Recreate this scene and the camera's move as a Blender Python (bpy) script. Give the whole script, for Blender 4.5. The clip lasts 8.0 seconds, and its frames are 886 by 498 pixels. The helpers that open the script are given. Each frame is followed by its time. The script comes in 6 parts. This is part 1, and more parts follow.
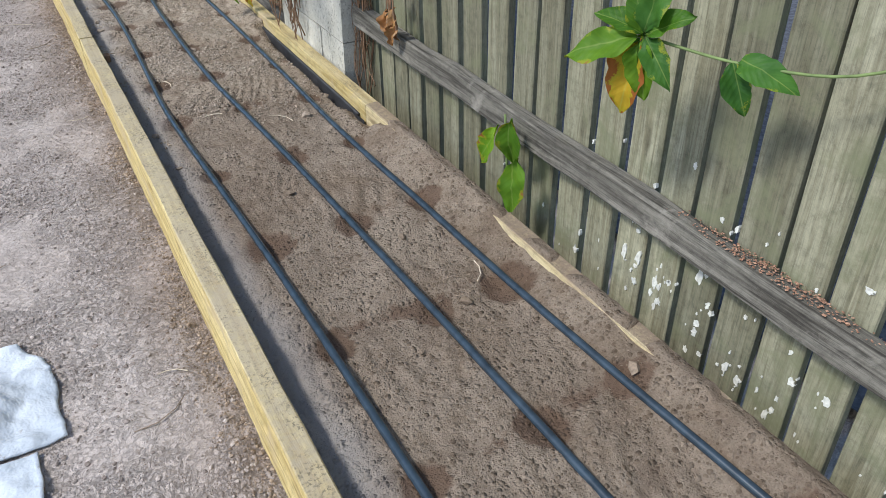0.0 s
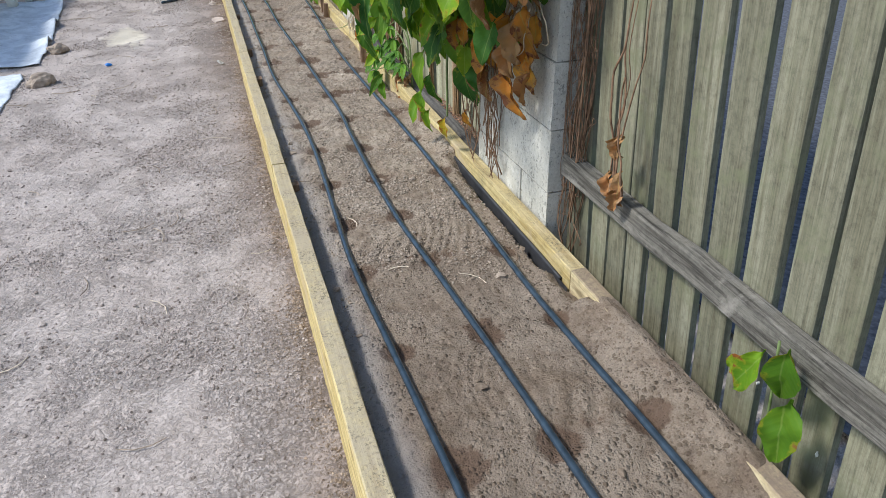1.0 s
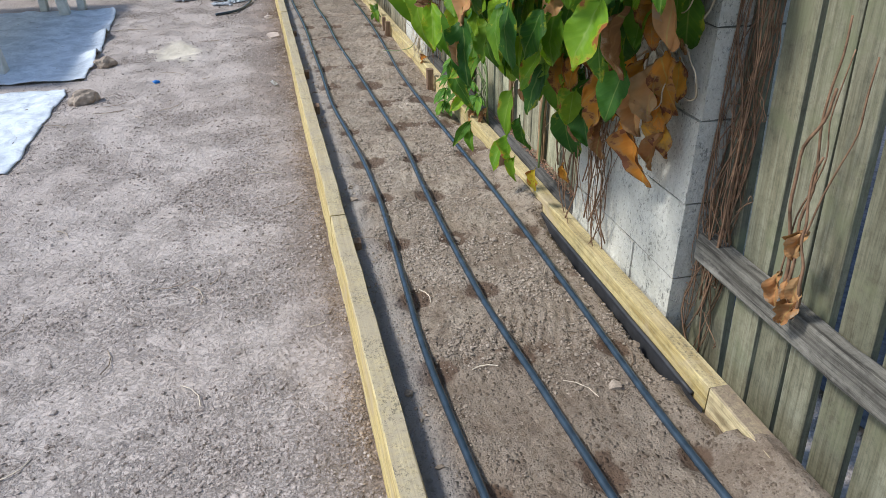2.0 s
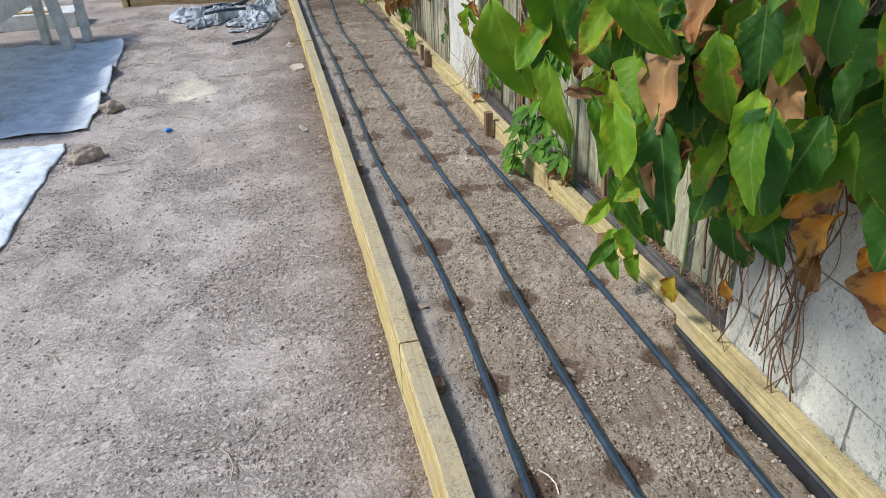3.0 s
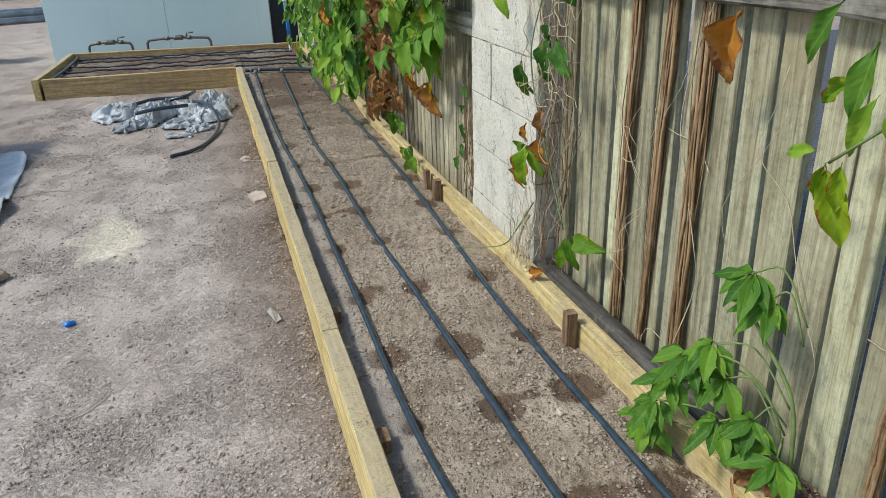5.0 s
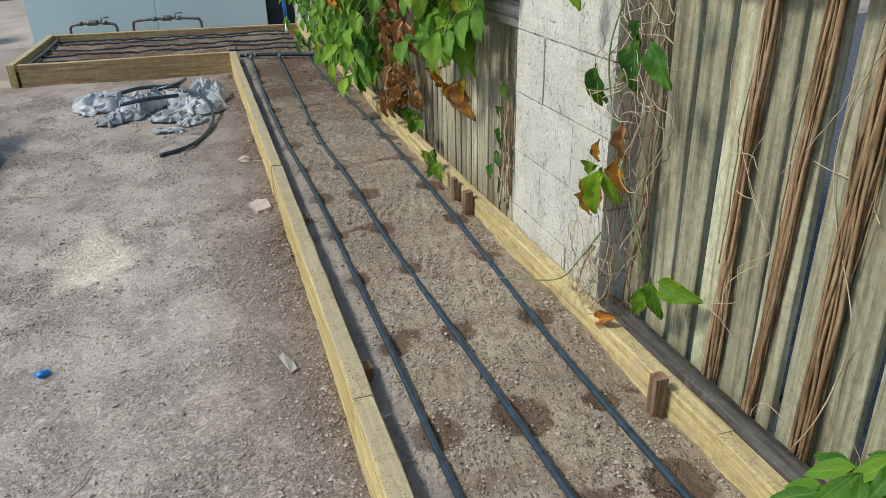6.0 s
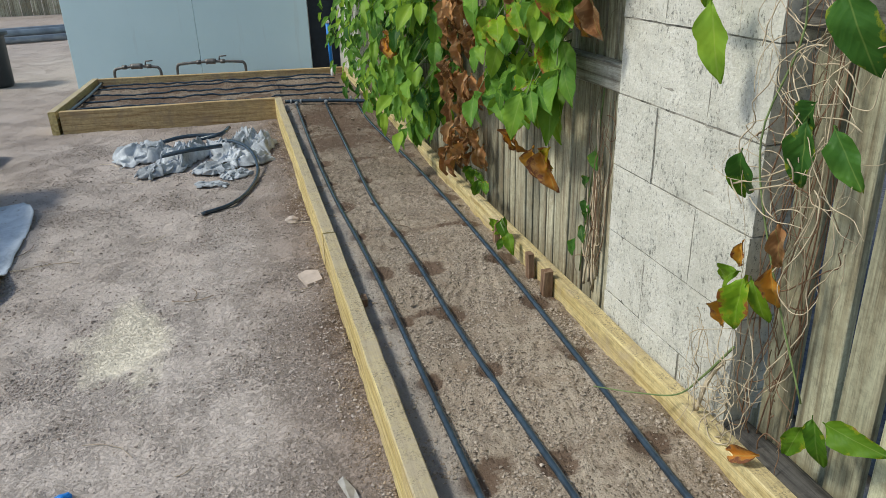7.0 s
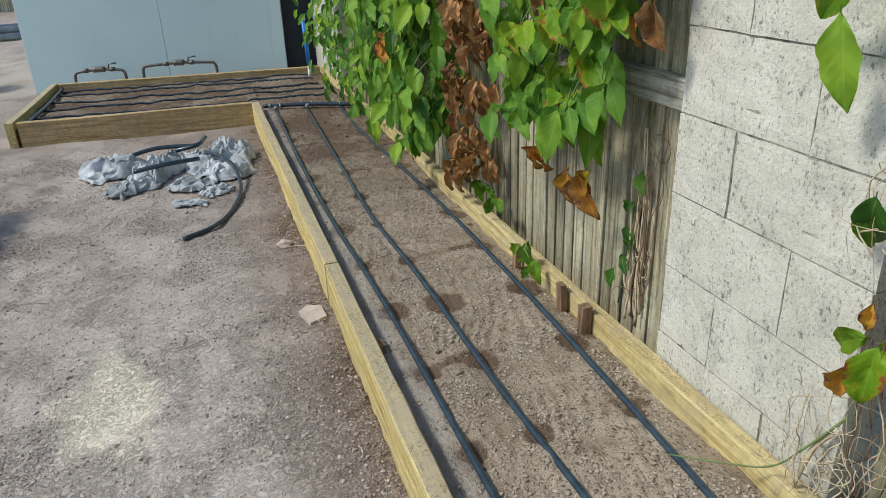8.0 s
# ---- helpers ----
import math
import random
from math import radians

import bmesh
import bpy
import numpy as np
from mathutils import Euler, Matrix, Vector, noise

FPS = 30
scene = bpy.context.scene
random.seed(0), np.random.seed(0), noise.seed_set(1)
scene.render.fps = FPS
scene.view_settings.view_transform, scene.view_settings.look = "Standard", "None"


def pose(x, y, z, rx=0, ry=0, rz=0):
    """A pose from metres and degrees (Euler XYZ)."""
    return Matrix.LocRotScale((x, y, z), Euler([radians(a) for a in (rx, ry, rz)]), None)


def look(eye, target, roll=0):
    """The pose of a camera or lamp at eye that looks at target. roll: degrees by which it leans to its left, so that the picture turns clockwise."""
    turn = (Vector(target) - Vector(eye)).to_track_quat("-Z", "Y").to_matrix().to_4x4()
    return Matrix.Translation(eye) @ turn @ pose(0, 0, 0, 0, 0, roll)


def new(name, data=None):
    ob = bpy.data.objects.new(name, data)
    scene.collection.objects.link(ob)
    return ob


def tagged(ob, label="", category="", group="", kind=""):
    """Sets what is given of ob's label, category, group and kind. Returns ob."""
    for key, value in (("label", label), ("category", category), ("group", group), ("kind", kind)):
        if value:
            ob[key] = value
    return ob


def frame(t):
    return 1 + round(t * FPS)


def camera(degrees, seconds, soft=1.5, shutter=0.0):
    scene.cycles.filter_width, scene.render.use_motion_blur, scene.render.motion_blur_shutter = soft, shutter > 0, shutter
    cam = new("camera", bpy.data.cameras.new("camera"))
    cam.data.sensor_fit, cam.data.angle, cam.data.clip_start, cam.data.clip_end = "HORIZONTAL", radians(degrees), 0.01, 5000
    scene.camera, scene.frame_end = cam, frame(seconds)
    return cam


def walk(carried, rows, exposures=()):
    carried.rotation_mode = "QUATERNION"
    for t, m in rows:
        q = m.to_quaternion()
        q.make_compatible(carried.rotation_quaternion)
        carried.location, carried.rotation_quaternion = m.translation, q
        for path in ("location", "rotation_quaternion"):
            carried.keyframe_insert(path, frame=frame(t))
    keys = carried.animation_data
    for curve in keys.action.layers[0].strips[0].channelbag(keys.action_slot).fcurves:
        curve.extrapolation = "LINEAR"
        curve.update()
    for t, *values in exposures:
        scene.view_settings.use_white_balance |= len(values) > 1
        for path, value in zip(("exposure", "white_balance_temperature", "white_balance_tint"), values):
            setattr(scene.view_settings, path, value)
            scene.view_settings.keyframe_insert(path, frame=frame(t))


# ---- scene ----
cam = camera(63.7, 8.0, 0.5)
PATH = [
    (0, (0.07, 0.146, 1.149), (0.916, 1.527, -0.025), 1.7),
    (0.5, (0.085, 0.393, 1.177), (0.67, 1.975, 0.103), 0.2),
    (1, (0.118, 0.602, 1.209), (0.637, 2.258, 0.214), -0.8),
    (1.2, (0.129, 0.698, 1.213), (0.625, 2.375, 0.243), -0.4),
    (2.3, (0.087, 1.247, 1.17), (0.498, 2.948, 0.201), -0.1),
    (2.5, (0.069, 1.387, 1.188), (0.483, 3.085, 0.215), -0.4),
    (3, (0.059, 1.76, 1.176), (0.439, 3.477, 0.223), -1.9),
    (3.5, (0.083, 2.119, 1.182), (0.472, 3.873, 0.302), -1.9),
    (4, (0.058, 2.499, 1.176), (0.504, 4.214, 0.249), -1.8),
    (4.5, (0.064, 2.854, 1.168), (0.549, 4.552, 0.229), -2.3),
    (5, (0.065, 3.09, 1.21), (0.603, 4.833, 0.39), -1.6),
    (5.2, (0.064, 3.19, 1.203), (0.593, 4.908, 0.326), -1.8),
    (6.3, (0.034, 3.666, 1.2), (0.596, 5.377, 0.331), -1.0),
    (6.5, (0.033, 3.745, 1.207), (0.528, 5.497, 0.381), -3.0),
    (7, (0.016, 3.946, 1.228), (0.5, 5.719, 0.438), -1.6),
    (7.5, (-0.031, 4.151, 1.252), (0.487, 5.896, 0.423), -1.0),
    (8, (-0.055, 4.292, 1.253), (0.505, 6.029, 0.435), -2.2),
]
walk(cam, [(t, look(eye, target, roll)) for t, eye, target, roll in PATH], ((0.0, 0.5, 6250, 9), (1.0, 0.58, 6250, 9), (2.5, 0.5, 6250, 9), (4.0, 0.47, 6450, 6), (5.0, 0.34, 6550, 5), (6.5, 0.22, 6650, 4), (8.0, 0.21, 6600, 4)))

# ---- world and light ----
world = bpy.data.worlds.new("sky")
scene.world = world
world.use_nodes = True
wn, wl = world.node_tree.nodes, world.node_tree.links
sky = wn.new("ShaderNodeTexSky")
sky.sky_type = "NISHITA"
sky.sun_disc = False
sky.sun_elevation = radians(49)
sky.sun_rotation = radians(-87)
wl.new(sky.outputs[0], wn["Background"].inputs[0])
wn["Background"].inputs[1].default_value = 0.14
sun_data = bpy.data.lights.new("sun", "SUN")
sun_data.energy, sun_data.angle, sun_data.color = 2.45, radians(10), (1.0, 0.96, 0.89)
sun = new("sun", sun_data)
sun.matrix_world = look((-7.4, 0.4, 8.6), (0, 0, 0))


# ---- materials ----
def ramp(nt, fac, stops):
    n = nt.nodes.new("ShaderNodeValToRGB")
    el = n.color_ramp.elements
    while len(el) < len(stops):
        el.new(0.5)
    for e, (p, c) in zip(el, stops):
        e.position, e.color = p, (*c, 1) if len(c) == 3 else c
    nt.links.new(fac, n.inputs[0])
    return n.outputs[0]


def tex(nt, vec, scale, detail=4.0, rough=0.55, distort=0.0):
    n = nt.nodes.new("ShaderNodeTexNoise")
    n.inputs["Scale"].default_value = scale
    n.inputs["Detail"].default_value = detail
    n.inputs["Roughness"].default_value = rough
    n.inputs["Distortion"].default_value = distort
    nt.links.new(vec, n.inputs["Vector"])
    return n.outputs[0]


def grains(nt, vec, scale, keep, size=0.45):
    """Scattered rounded crumbs: their height, 0 to 1, and a random value for each."""
    n = nt.nodes.new("ShaderNodeTexVoronoi")
    n.inputs["Scale"].default_value = scale
    nt.links.new(vec, n.inputs["Vector"])
    sep = nt.nodes.new("ShaderNodeSeparateXYZ")
    nt.links.new(n.outputs["Color"], sep.inputs[0])
    dome = calc(nt, "POWER", calc(nt, "SUBTRACT", 1.0, calc(nt, "DIVIDE", n.outputs["Distance"], size), True), 0.6)
    return calc(nt, "MULTIPLY", dome, calc(nt, "GREATER_THAN", sep.outputs[0], keep)), sep.outputs[1]


def ridges(nt, vec, pitch, turn):
    """Parallel wavering ridges, as tyres, soles and rakes leave them."""
    mp = nt.nodes.new("ShaderNodeMapping")
    mp.inputs["Rotation"].default_value = (0, 0, radians(turn))
    nt.links.new(vec, mp.inputs["Vector"])
    w = nt.nodes.new("ShaderNodeTexWave")
    w.inputs["Scale"].default_value = 0.314 / pitch
    w.inputs["Distortion"].default_value = 2.6
    w.inputs["Detail"].default_value = 3.0
    w.inputs["Detail Scale"].default_value = 1.4
    nt.links.new(mp.outputs[0], w.inputs["Vector"])
    return w.outputs["Fac"]


def total(nt, *terms):
    """The sum of (value, weight) pairs; a weight may be a value too."""
    out = None
    for v, w in terms:
        x = calc(nt, "MULTIPLY", v, w)
        out = x if out is None else calc(nt, "ADD", out, x)
    return out


def stretch(nt, vec, sx, sy, sz):
    n = nt.nodes.new("ShaderNodeMapping")
    n.inputs["Scale"].default_value = (sx, sy, sz)
    nt.links.new(vec, n.inputs["Vector"])
    return n.outputs[0]


def mix(nt, fac, a, b, blend="MIX"):
    n = nt.nodes.new("ShaderNodeMix")
    n.data_type, n.blend_type = "RGBA", blend
    for sock, v in ((n.inputs[0], fac), (n.inputs[6], a), (n.inputs[7], b)):
        if isinstance(v, (int, float)):
            sock.default_value = v
        elif isinstance(v, tuple):
            sock.default_value = (*v, 1)
        else:
            nt.links.new(v, sock)
    return n.outputs[2]


def calc(nt, op, a, b=0.0, clamp=False):
    n = nt.nodes.new("ShaderNodeMath")
    n.operation, n.use_clamp = op, clamp
    for sock, v in zip(n.inputs, (a, b)):
        if isinstance(v, (int, float)):
            sock.default_value = v
        else:
            nt.links.new(v, sock)
    return n.outputs[0]


def bump(nt, height, strength, distance):
    n = nt.nodes.new("ShaderNodeBump")
    n.inputs["Strength"].default_value, n.inputs["Distance"].default_value = strength, distance
    nt.links.new(height, n.inputs["Height"])
    return n.outputs[0]


def start(name, rough=0.9, coords="Object"):
    m = bpy.data.materials.new(name)
    m.use_nodes = True
    nt = m.node_tree
    bsdf = nt.nodes["Principled BSDF"]
    bsdf.inputs["Roughness"].default_value = rough
    bsdf.inputs["Specular IOR Level"].default_value = 0.3
    if coords == "World":
        vec = nt.nodes.new("ShaderNodeNewGeometry").outputs["Position"]
    else:
        vec = nt.nodes.new("ShaderNodeTexCoord").outputs["Object"]
    return m, nt, bsdf, vec


def setc(nt, bsdf, col, normal=None):
    nt.links.new(col, bsdf.inputs["Base Color"])
    if normal:
        nt.links.new(normal, bsdf.inputs["Normal"])


def plain(name, col, rough=0.5, var=0.15, scale=20.0, metal=0.0):
    m, nt, b, vec = start(name, rough)
    n = tex(nt, vec, scale)
    lo, hi = tuple(c * (1 - var) for c in col), tuple(min(1, c * (1 + var)) for c in col)
    setc(nt, b, ramp(nt, n, [(0.3, lo), (0.7, hi)]), bump(nt, n, 0.15, 0.002))
    b.inputs["Metallic"].default_value = metal
    return m


def rnd(nt):
    return nt.nodes.new("ShaderNodeObjectInfo").outputs["Random"]


# dry sandy yard
M_YARD, nt, b, vec = start("yard_sand", 0.95, "World")
big = tex(nt, vec, 1.1, 5, 0.6)
mid = tex(nt, vec, 9.0, 7, 0.7, 0.4)
fine = tex(nt, vec, 240.0, 4, 0.75)
patchy = tex(nt, vec, 4.2, 7, 0.72, 0.5)
att2 = nt.nodes.new("ShaderNodeAttribute")
att2.attribute_name = "damp"
loose = nt.nodes.new("ShaderNodeAttribute")
loose.attribute_name = "loose"
lo = loose.outputs["Fac"]
clus = ramp(nt, calc(nt, "ADD", patchy, calc(nt, "MULTIPLY", lo, 0.16)), [(0.47, (0.0,) * 3), (0.64, (1.0,) * 3)])
g1, r1 = grains(nt, vec, 88.0, 0.42)
g2, r2 = grains(nt, vec, 190.0, 0.35)
g3, r3 = grains(nt, vec, 400.0, 0.2)
clod = ramp(nt, tex(nt, vec, 52.0, 6, 0.72, 0.3), [(0.47, (0, 0, 0)), (0.55, (1, 1, 1))])
scuff = tex(nt, stretch(nt, vec, 14, 34, 14), 1.0, 6, 0.74, 0.5)
col = ramp(nt, big, [(0.38, (0.51, 0.438, 0.393)), (0.5, (0.54, 0.468, 0.423)), (0.62, (0.565, 0.494, 0.45))])
col = mix(nt, calc(nt, "MULTIPLY", clus, 0.1), col, (0.33, 0.272, 0.235))
on1 = calc(nt, "MULTIPLY", calc(nt, "GREATER_THAN", g1, 0.05), clus)
col = mix(nt, on1, col, mix(nt, 1.0, col, ramp(nt, r1, [(0.0, (0.76, 0.73, 0.7)), (0.7, (1.0,) * 3), (1.0, (1.16,) * 3)]), "MULTIPLY"))
col = mix(nt, calc(nt, "GREATER_THAN", g2, 0.05), col, mix(nt, 1.0, col, ramp(nt, r2, [(0.0, (0.74, 0.71, 0.68)), (0.4, (1.0,) * 3), (1.0, (1.1,) * 3)]), "MULTIPLY"))
col = mix(nt, 1.0, col, ramp(nt, fine, [(0.34, (0.9,) * 3), (0.66, (1.07,) * 3)]), "MULTIPLY")
# the pale layer paints a sun fleck into the sand colour
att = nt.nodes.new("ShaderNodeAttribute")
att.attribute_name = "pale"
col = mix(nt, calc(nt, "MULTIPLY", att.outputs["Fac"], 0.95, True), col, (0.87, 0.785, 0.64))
# brown damp soil along the board, and shade painted over the far yard
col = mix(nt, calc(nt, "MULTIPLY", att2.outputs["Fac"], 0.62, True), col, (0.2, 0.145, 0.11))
sole = calc(nt, "MULTIPLY", ridges(nt, vec, 0.017, 62), ramp(nt, tex(nt, vec, 3.1, 4, 0.6), [(0.6, (0, 0, 0)), (0.68, (1, 1, 1))]))
sole2 = calc(nt, "MULTIPLY", ridges(nt, vec, 0.021, -25), ramp(nt, tex(nt, stretch(nt, vec, 1, 1, 3), 2.9, 4, 0.6), [(0.6, (0, 0, 0)), (0.7, (1, 1, 1))]))
hgt = total(nt, (mid, 0.012), (clod, calc(nt, "ADD", calc(nt, "MULTIPLY", clus, 0.0042), 0.002)), (scuff, calc(nt, "ADD", calc(nt, "MULTIPLY", clus, 0.009), 0.007)), (g1, calc(nt, "MULTIPLY", clus, 0.0045)), (g2, calc(nt, "ADD", calc(nt, "MULTIPLY", clus, 0.0018), 0.0004)), (g3, 0.0004), (sole, 0.0028), (sole2, 0.0028))
setc(nt, b, col, bump(nt, hgt, 1.0, 1.0))

# planted-bed soil, with damp rings at the drippers
M_SOIL, nt, b, vec = start("bed_soil", 0.95, "World")
big = tex(nt, vec, 1.6, 5, 0.6)
mid = tex(nt, vec, 14.0, 7, 0.72, 0.3)
fine = tex(nt, vec, 230.0, 4, 0.75)
patchy = tex(nt, vec, 5.0, 7, 0.7, 0.6)
tone = nt.nodes.new("ShaderNodeAttribute")
tone.attribute_name = "dry"
g1, r1 = grains(nt, vec, 75.0, 0.45)
g2, r2 = grains(nt, vec, 160.0, 0.25)
g3, r3 = grains(nt, vec, 360.0, 0.15)
clus = ramp(nt, patchy, [(0.40, (0.25,) * 3), (0.58, (1.0,) * 3)])
col = ramp(nt, big, [(0.38, (0.335, 0.277, 0.218)), (0.5, (0.385, 0.325, 0.26)), (0.64, (0.43, 0.37, 0.303))])
col = mix(nt, 1.0, col, ramp(nt, tone.outputs["Fac"], [(0.0, (0.72, 0.68, 0.645)), (1.0, (1.14, 1.12, 1.09))]), "MULTIPLY")
col = mix(nt, 1.0, col, ramp(nt, patchy, [(0.36, (0.78, 0.74, 0.70)), (0.5, (1.0,) * 3), (0.66, (1.12,) * 3)]), "MULTIPLY")
# low spots of mid are coloured darker, painting shade into the hollows
col = mix(nt, ramp(nt, mid, [(0.38, (0.6,) * 3), (0.48, (0.0,) * 3)]), col, (0.18, 0.132, 0.097))
col = mix(nt, calc(nt, "GREATER_THAN", g1, 0.05), col, mix(nt, 1.0, col, ramp(nt, r1, [(0.0, (0.66, 0.62, 0.58)), (0.7, (1.0,) * 3), (1.0, (1.25,) * 3)]), "MULTIPLY"))
col = mix(nt, calc(nt, "GREATER_THAN", g2, 0.05), col, mix(nt, 1.0, col, ramp(nt, r2, [(0.0, (0.6, 0.56, 0.52)), (0.45, (1.0,) * 3), (1.0, (1.2,) * 3)]), "MULTIPLY"))
col = mix(nt, 1.0, col, ramp(nt, fine, [(0.34, (0.84,) * 3), (0.66, (1.12,) * 3)]), "MULTIPLY")
att = nt.nodes.new("ShaderNodeAttribute")
att.attribute_name = "damp"
damp = calc(nt, "ADD", att.outputs["Fac"], calc(nt, "MULTIPLY", calc(nt, "SUBTRACT", mid, 0.5), 1.6))
dampf = ramp(nt, damp, [(0.25, (0, 0, 0)), (0.45, (1, 1, 1))])
col = mix(nt, calc(nt, "MULTIPLY", dampf, 0.88), col, (0.135, 0.086, 0.058))
# the grey layer paints the front board's shadow into the soil colour
grey = nt.nodes.new("ShaderNodeAttribute")
grey.attribute_name = "grey"
col = mix(nt, calc(nt, "MULTIPLY", grey.outputs["Fac"], 0.75, True), col, (0.36, 0.345, 0.335))
rake = calc(nt, "MULTIPLY", ridges(nt, vec, 0.024, 8), ramp(nt, tex(nt, stretch(nt, vec, 1.2, 3, 1), 3.0, 4, 0.6), [(0.55, (0, 0, 0)), (0.68, (1, 1, 1))]))
hgt = total(nt, (mid, 0.022), (g1, calc(nt, "MULTIPLY", clus, 0.011)), (g2, calc(nt, "MULTIPLY", clus, 0.0045)), (g3, 0.0013), (rake, 0.0024), (fine, 0.0018))
setc(nt, b, col, bump(nt, hgt, 1.0, 1.0))


def pebble_material(name, a, c, watered=False):
    """Loose pieces; watered ones are darker on the damp first stretch and at the far end of the bed."""
    m, nt, b, vec = start(name, 0.95, "World")
    g = nt.nodes.new("ShaderNodeNewGeometry").outputs["Random Per Island"]
    col = ramp(nt, g, [(0.0, a), (0.75, c), (1.0, tuple(min(1, v * 1.25) for v in c))])
    col = mix(nt, 1.0, col, ramp(nt, tex(nt, vec, 120.0), [(0.34, (0.65,) * 3), (0.6, (1.05,) * 3)]), "MULTIPLY")
    if watered:
        sep = nt.nodes.new("ShaderNodeSeparateXYZ")
        nt.links.new(vec, sep.inputs[0])
        wet = ramp(nt, calc(nt, "DIVIDE", sep.outputs[1], 10.0), [(0.16, (0.6, 0.55, 0.5)), (0.27, (1, 1, 1)), (0.66, (1, 1, 1)), (0.88, (0.6, 0.55, 0.5))])
        col = mix(nt, 1.0, col, wet, "MULTIPLY")
    setc(nt, b, col, bump(nt, tex(nt, vec, 150.0), 0.5, 0.004))
    return m


M_CLOD = pebble_material("soil_clods", (0.29, 0.235, 0.18), (0.44, 0.37, 0.30), True)
M_GRIT = pebble_material("yard_grit", (0.25, 0.205, 0.175), (0.43, 0.37, 0.33))
M_CHIP = pebble_material("red_chips", (0.24, 0.125, 0.08), (0.42, 0.25, 0.17))
M_TWIG = pebble_material("dry_twigs", (0.22, 0.16, 0.11), (0.64, 0.55, 0.43))


def wood(name, lo, hi, dark, axis, dirt, dirt_amount, scale=1.0, rough=0.8, var=0.25, dust=0.0, knots=True, dust_tone=(0.38, 0.32, 0.25)):
    """Sawn timber with the grain along axis 0, 1 or 2 of the object."""
    m, nt, b, vec = start(name, rough)
    r = rnd(nt)
    add = nt.nodes.new("ShaderNodeVectorMath")
    add.operation = "ADD"
    comb = nt.nodes.new("ShaderNodeCombineXYZ")
    nt.links.new(calc(nt, "MULTIPLY", r, 37.0), comb.inputs[0])
    nt.links.new(calc(nt, "MULTIPLY", r, 11.0), comb.inputs[1])
    nt.links.new(vec, add.inputs[0])
    nt.links.new(comb.outputs[0], add.inputs[1])
    v = add.outputs[0]
    s = [60.0 * scale] * 3
    s[axis] = 2.2 * scale
    grain = tex(nt, stretch(nt, v, *s), 1.0, 5, 0.6, 0.6)
    s = [14.0 * scale] * 3
    s[axis] = 0.8 * scale
    band = tex(nt, stretch(nt, v, *s), 1.0, 3, 0.5, 1.2)
    col = ramp(nt, band, [(0.3, lo), (0.7, hi)])
    col = mix(nt, ramp(nt, grain, [(0.36, (0.9,) * 3), (0.56, (0.0,) * 3)]), col, dark)
    col = mix(nt, 1.0, col, ramp(nt, r, [(0.0, (1 - var,) * 3), (1.0, (1.0, 1.0, 1.0))]), "MULTIPLY")
    kn = nt.nodes.new("ShaderNodeTexVoronoi")
    kn.inputs["Scale"].default_value = 1.0
    s = [11.0] * 3
    s[axis] = 2.6
    nt.links.new(stretch(nt, v, *s), kn.inputs["Vector"])
    if knots:
        col = mix(nt, ramp(nt, kn.outputs["Distance"], [(0.05, (0.8,) * 3), (0.12, (0, 0, 0))]), col, tuple(c * 0.6 for c in dark))
    s = [260.0 * scale] * 3
    s[axis] = 16.0 * scale
    fibre = tex(nt, stretch(nt, v, *s), 1.0, 4, 0.7, 0.2)
    col = mix(nt, 1.0, col, ramp(nt, fibre, [(0.34, (0.72,) * 3), (0.5, (1.0,) * 3), (0.68, (1.14,) * 3)]), "MULTIPLY")
    pock = tex(nt, v, 45.0, 5, 0.8)
    col = mix(nt, 1.0, col, ramp(nt, pock, [(0.34, (0.74,) * 3), (0.5, (1.0,) * 3), (0.68, (1.12,) * 3)]), "MULTIPLY")
    stain = tex(nt, v, 6.0, 6, 0.7, 0.5)
    lo_s = 0.62 - 0.25 * dirt_amount
    col = mix(nt, ramp(nt, stain, [(lo_s, (0, 0, 0)), (lo_s + 0.16, (0.85,) * 3)]), col, dirt)
    if dust:
        sep = nt.nodes.new("ShaderNodeSeparateXYZ")
        nt.links.new(nt.nodes.new("ShaderNodeNewGeometry").outputs["Normal"], sep.inputs[0])
        flat = ramp(nt, sep.outputs[2], [(0.5, (0, 0, 0)), (0.9, (1, 1, 1))])
        grit = tex(nt, v, 70.0, 6, 0.8)
        patch = ramp(nt, calc(nt, "ADD", calc(nt, "MULTIPLY", grit, 0.7), calc(nt, "MULTIPLY", stain, 0.35)), [(0.42, (0.62,) * 3), (0.58, (1.0,) * 3)])
        col = mix(nt, calc(nt, "MULTIPLY", calc(nt, "MULTIPLY", flat, patch), dust), col, dust_tone)
        mould = ramp(nt, tex(nt, v, 150.0, 5, 0.75), [(0.52, (0, 0, 0)), (0.59, (0.8,) * 3)])
        where = ramp(nt, tex(nt, v, 9.0, 5, 0.7), [(0.42, (0.1,) * 3), (0.58, (1, 1, 1))])
        col = mix(nt, calc(nt, "MULTIPLY", calc(nt, "MULTIPLY", mould, where), flat), col, (0.13, 0.115, 0.08))
    setc(nt, b, col, bump(nt, calc(nt, "ADD", grain, calc(nt, "MULTIPLY", fibre, 0.8)), 0.5, 0.002))
    return m


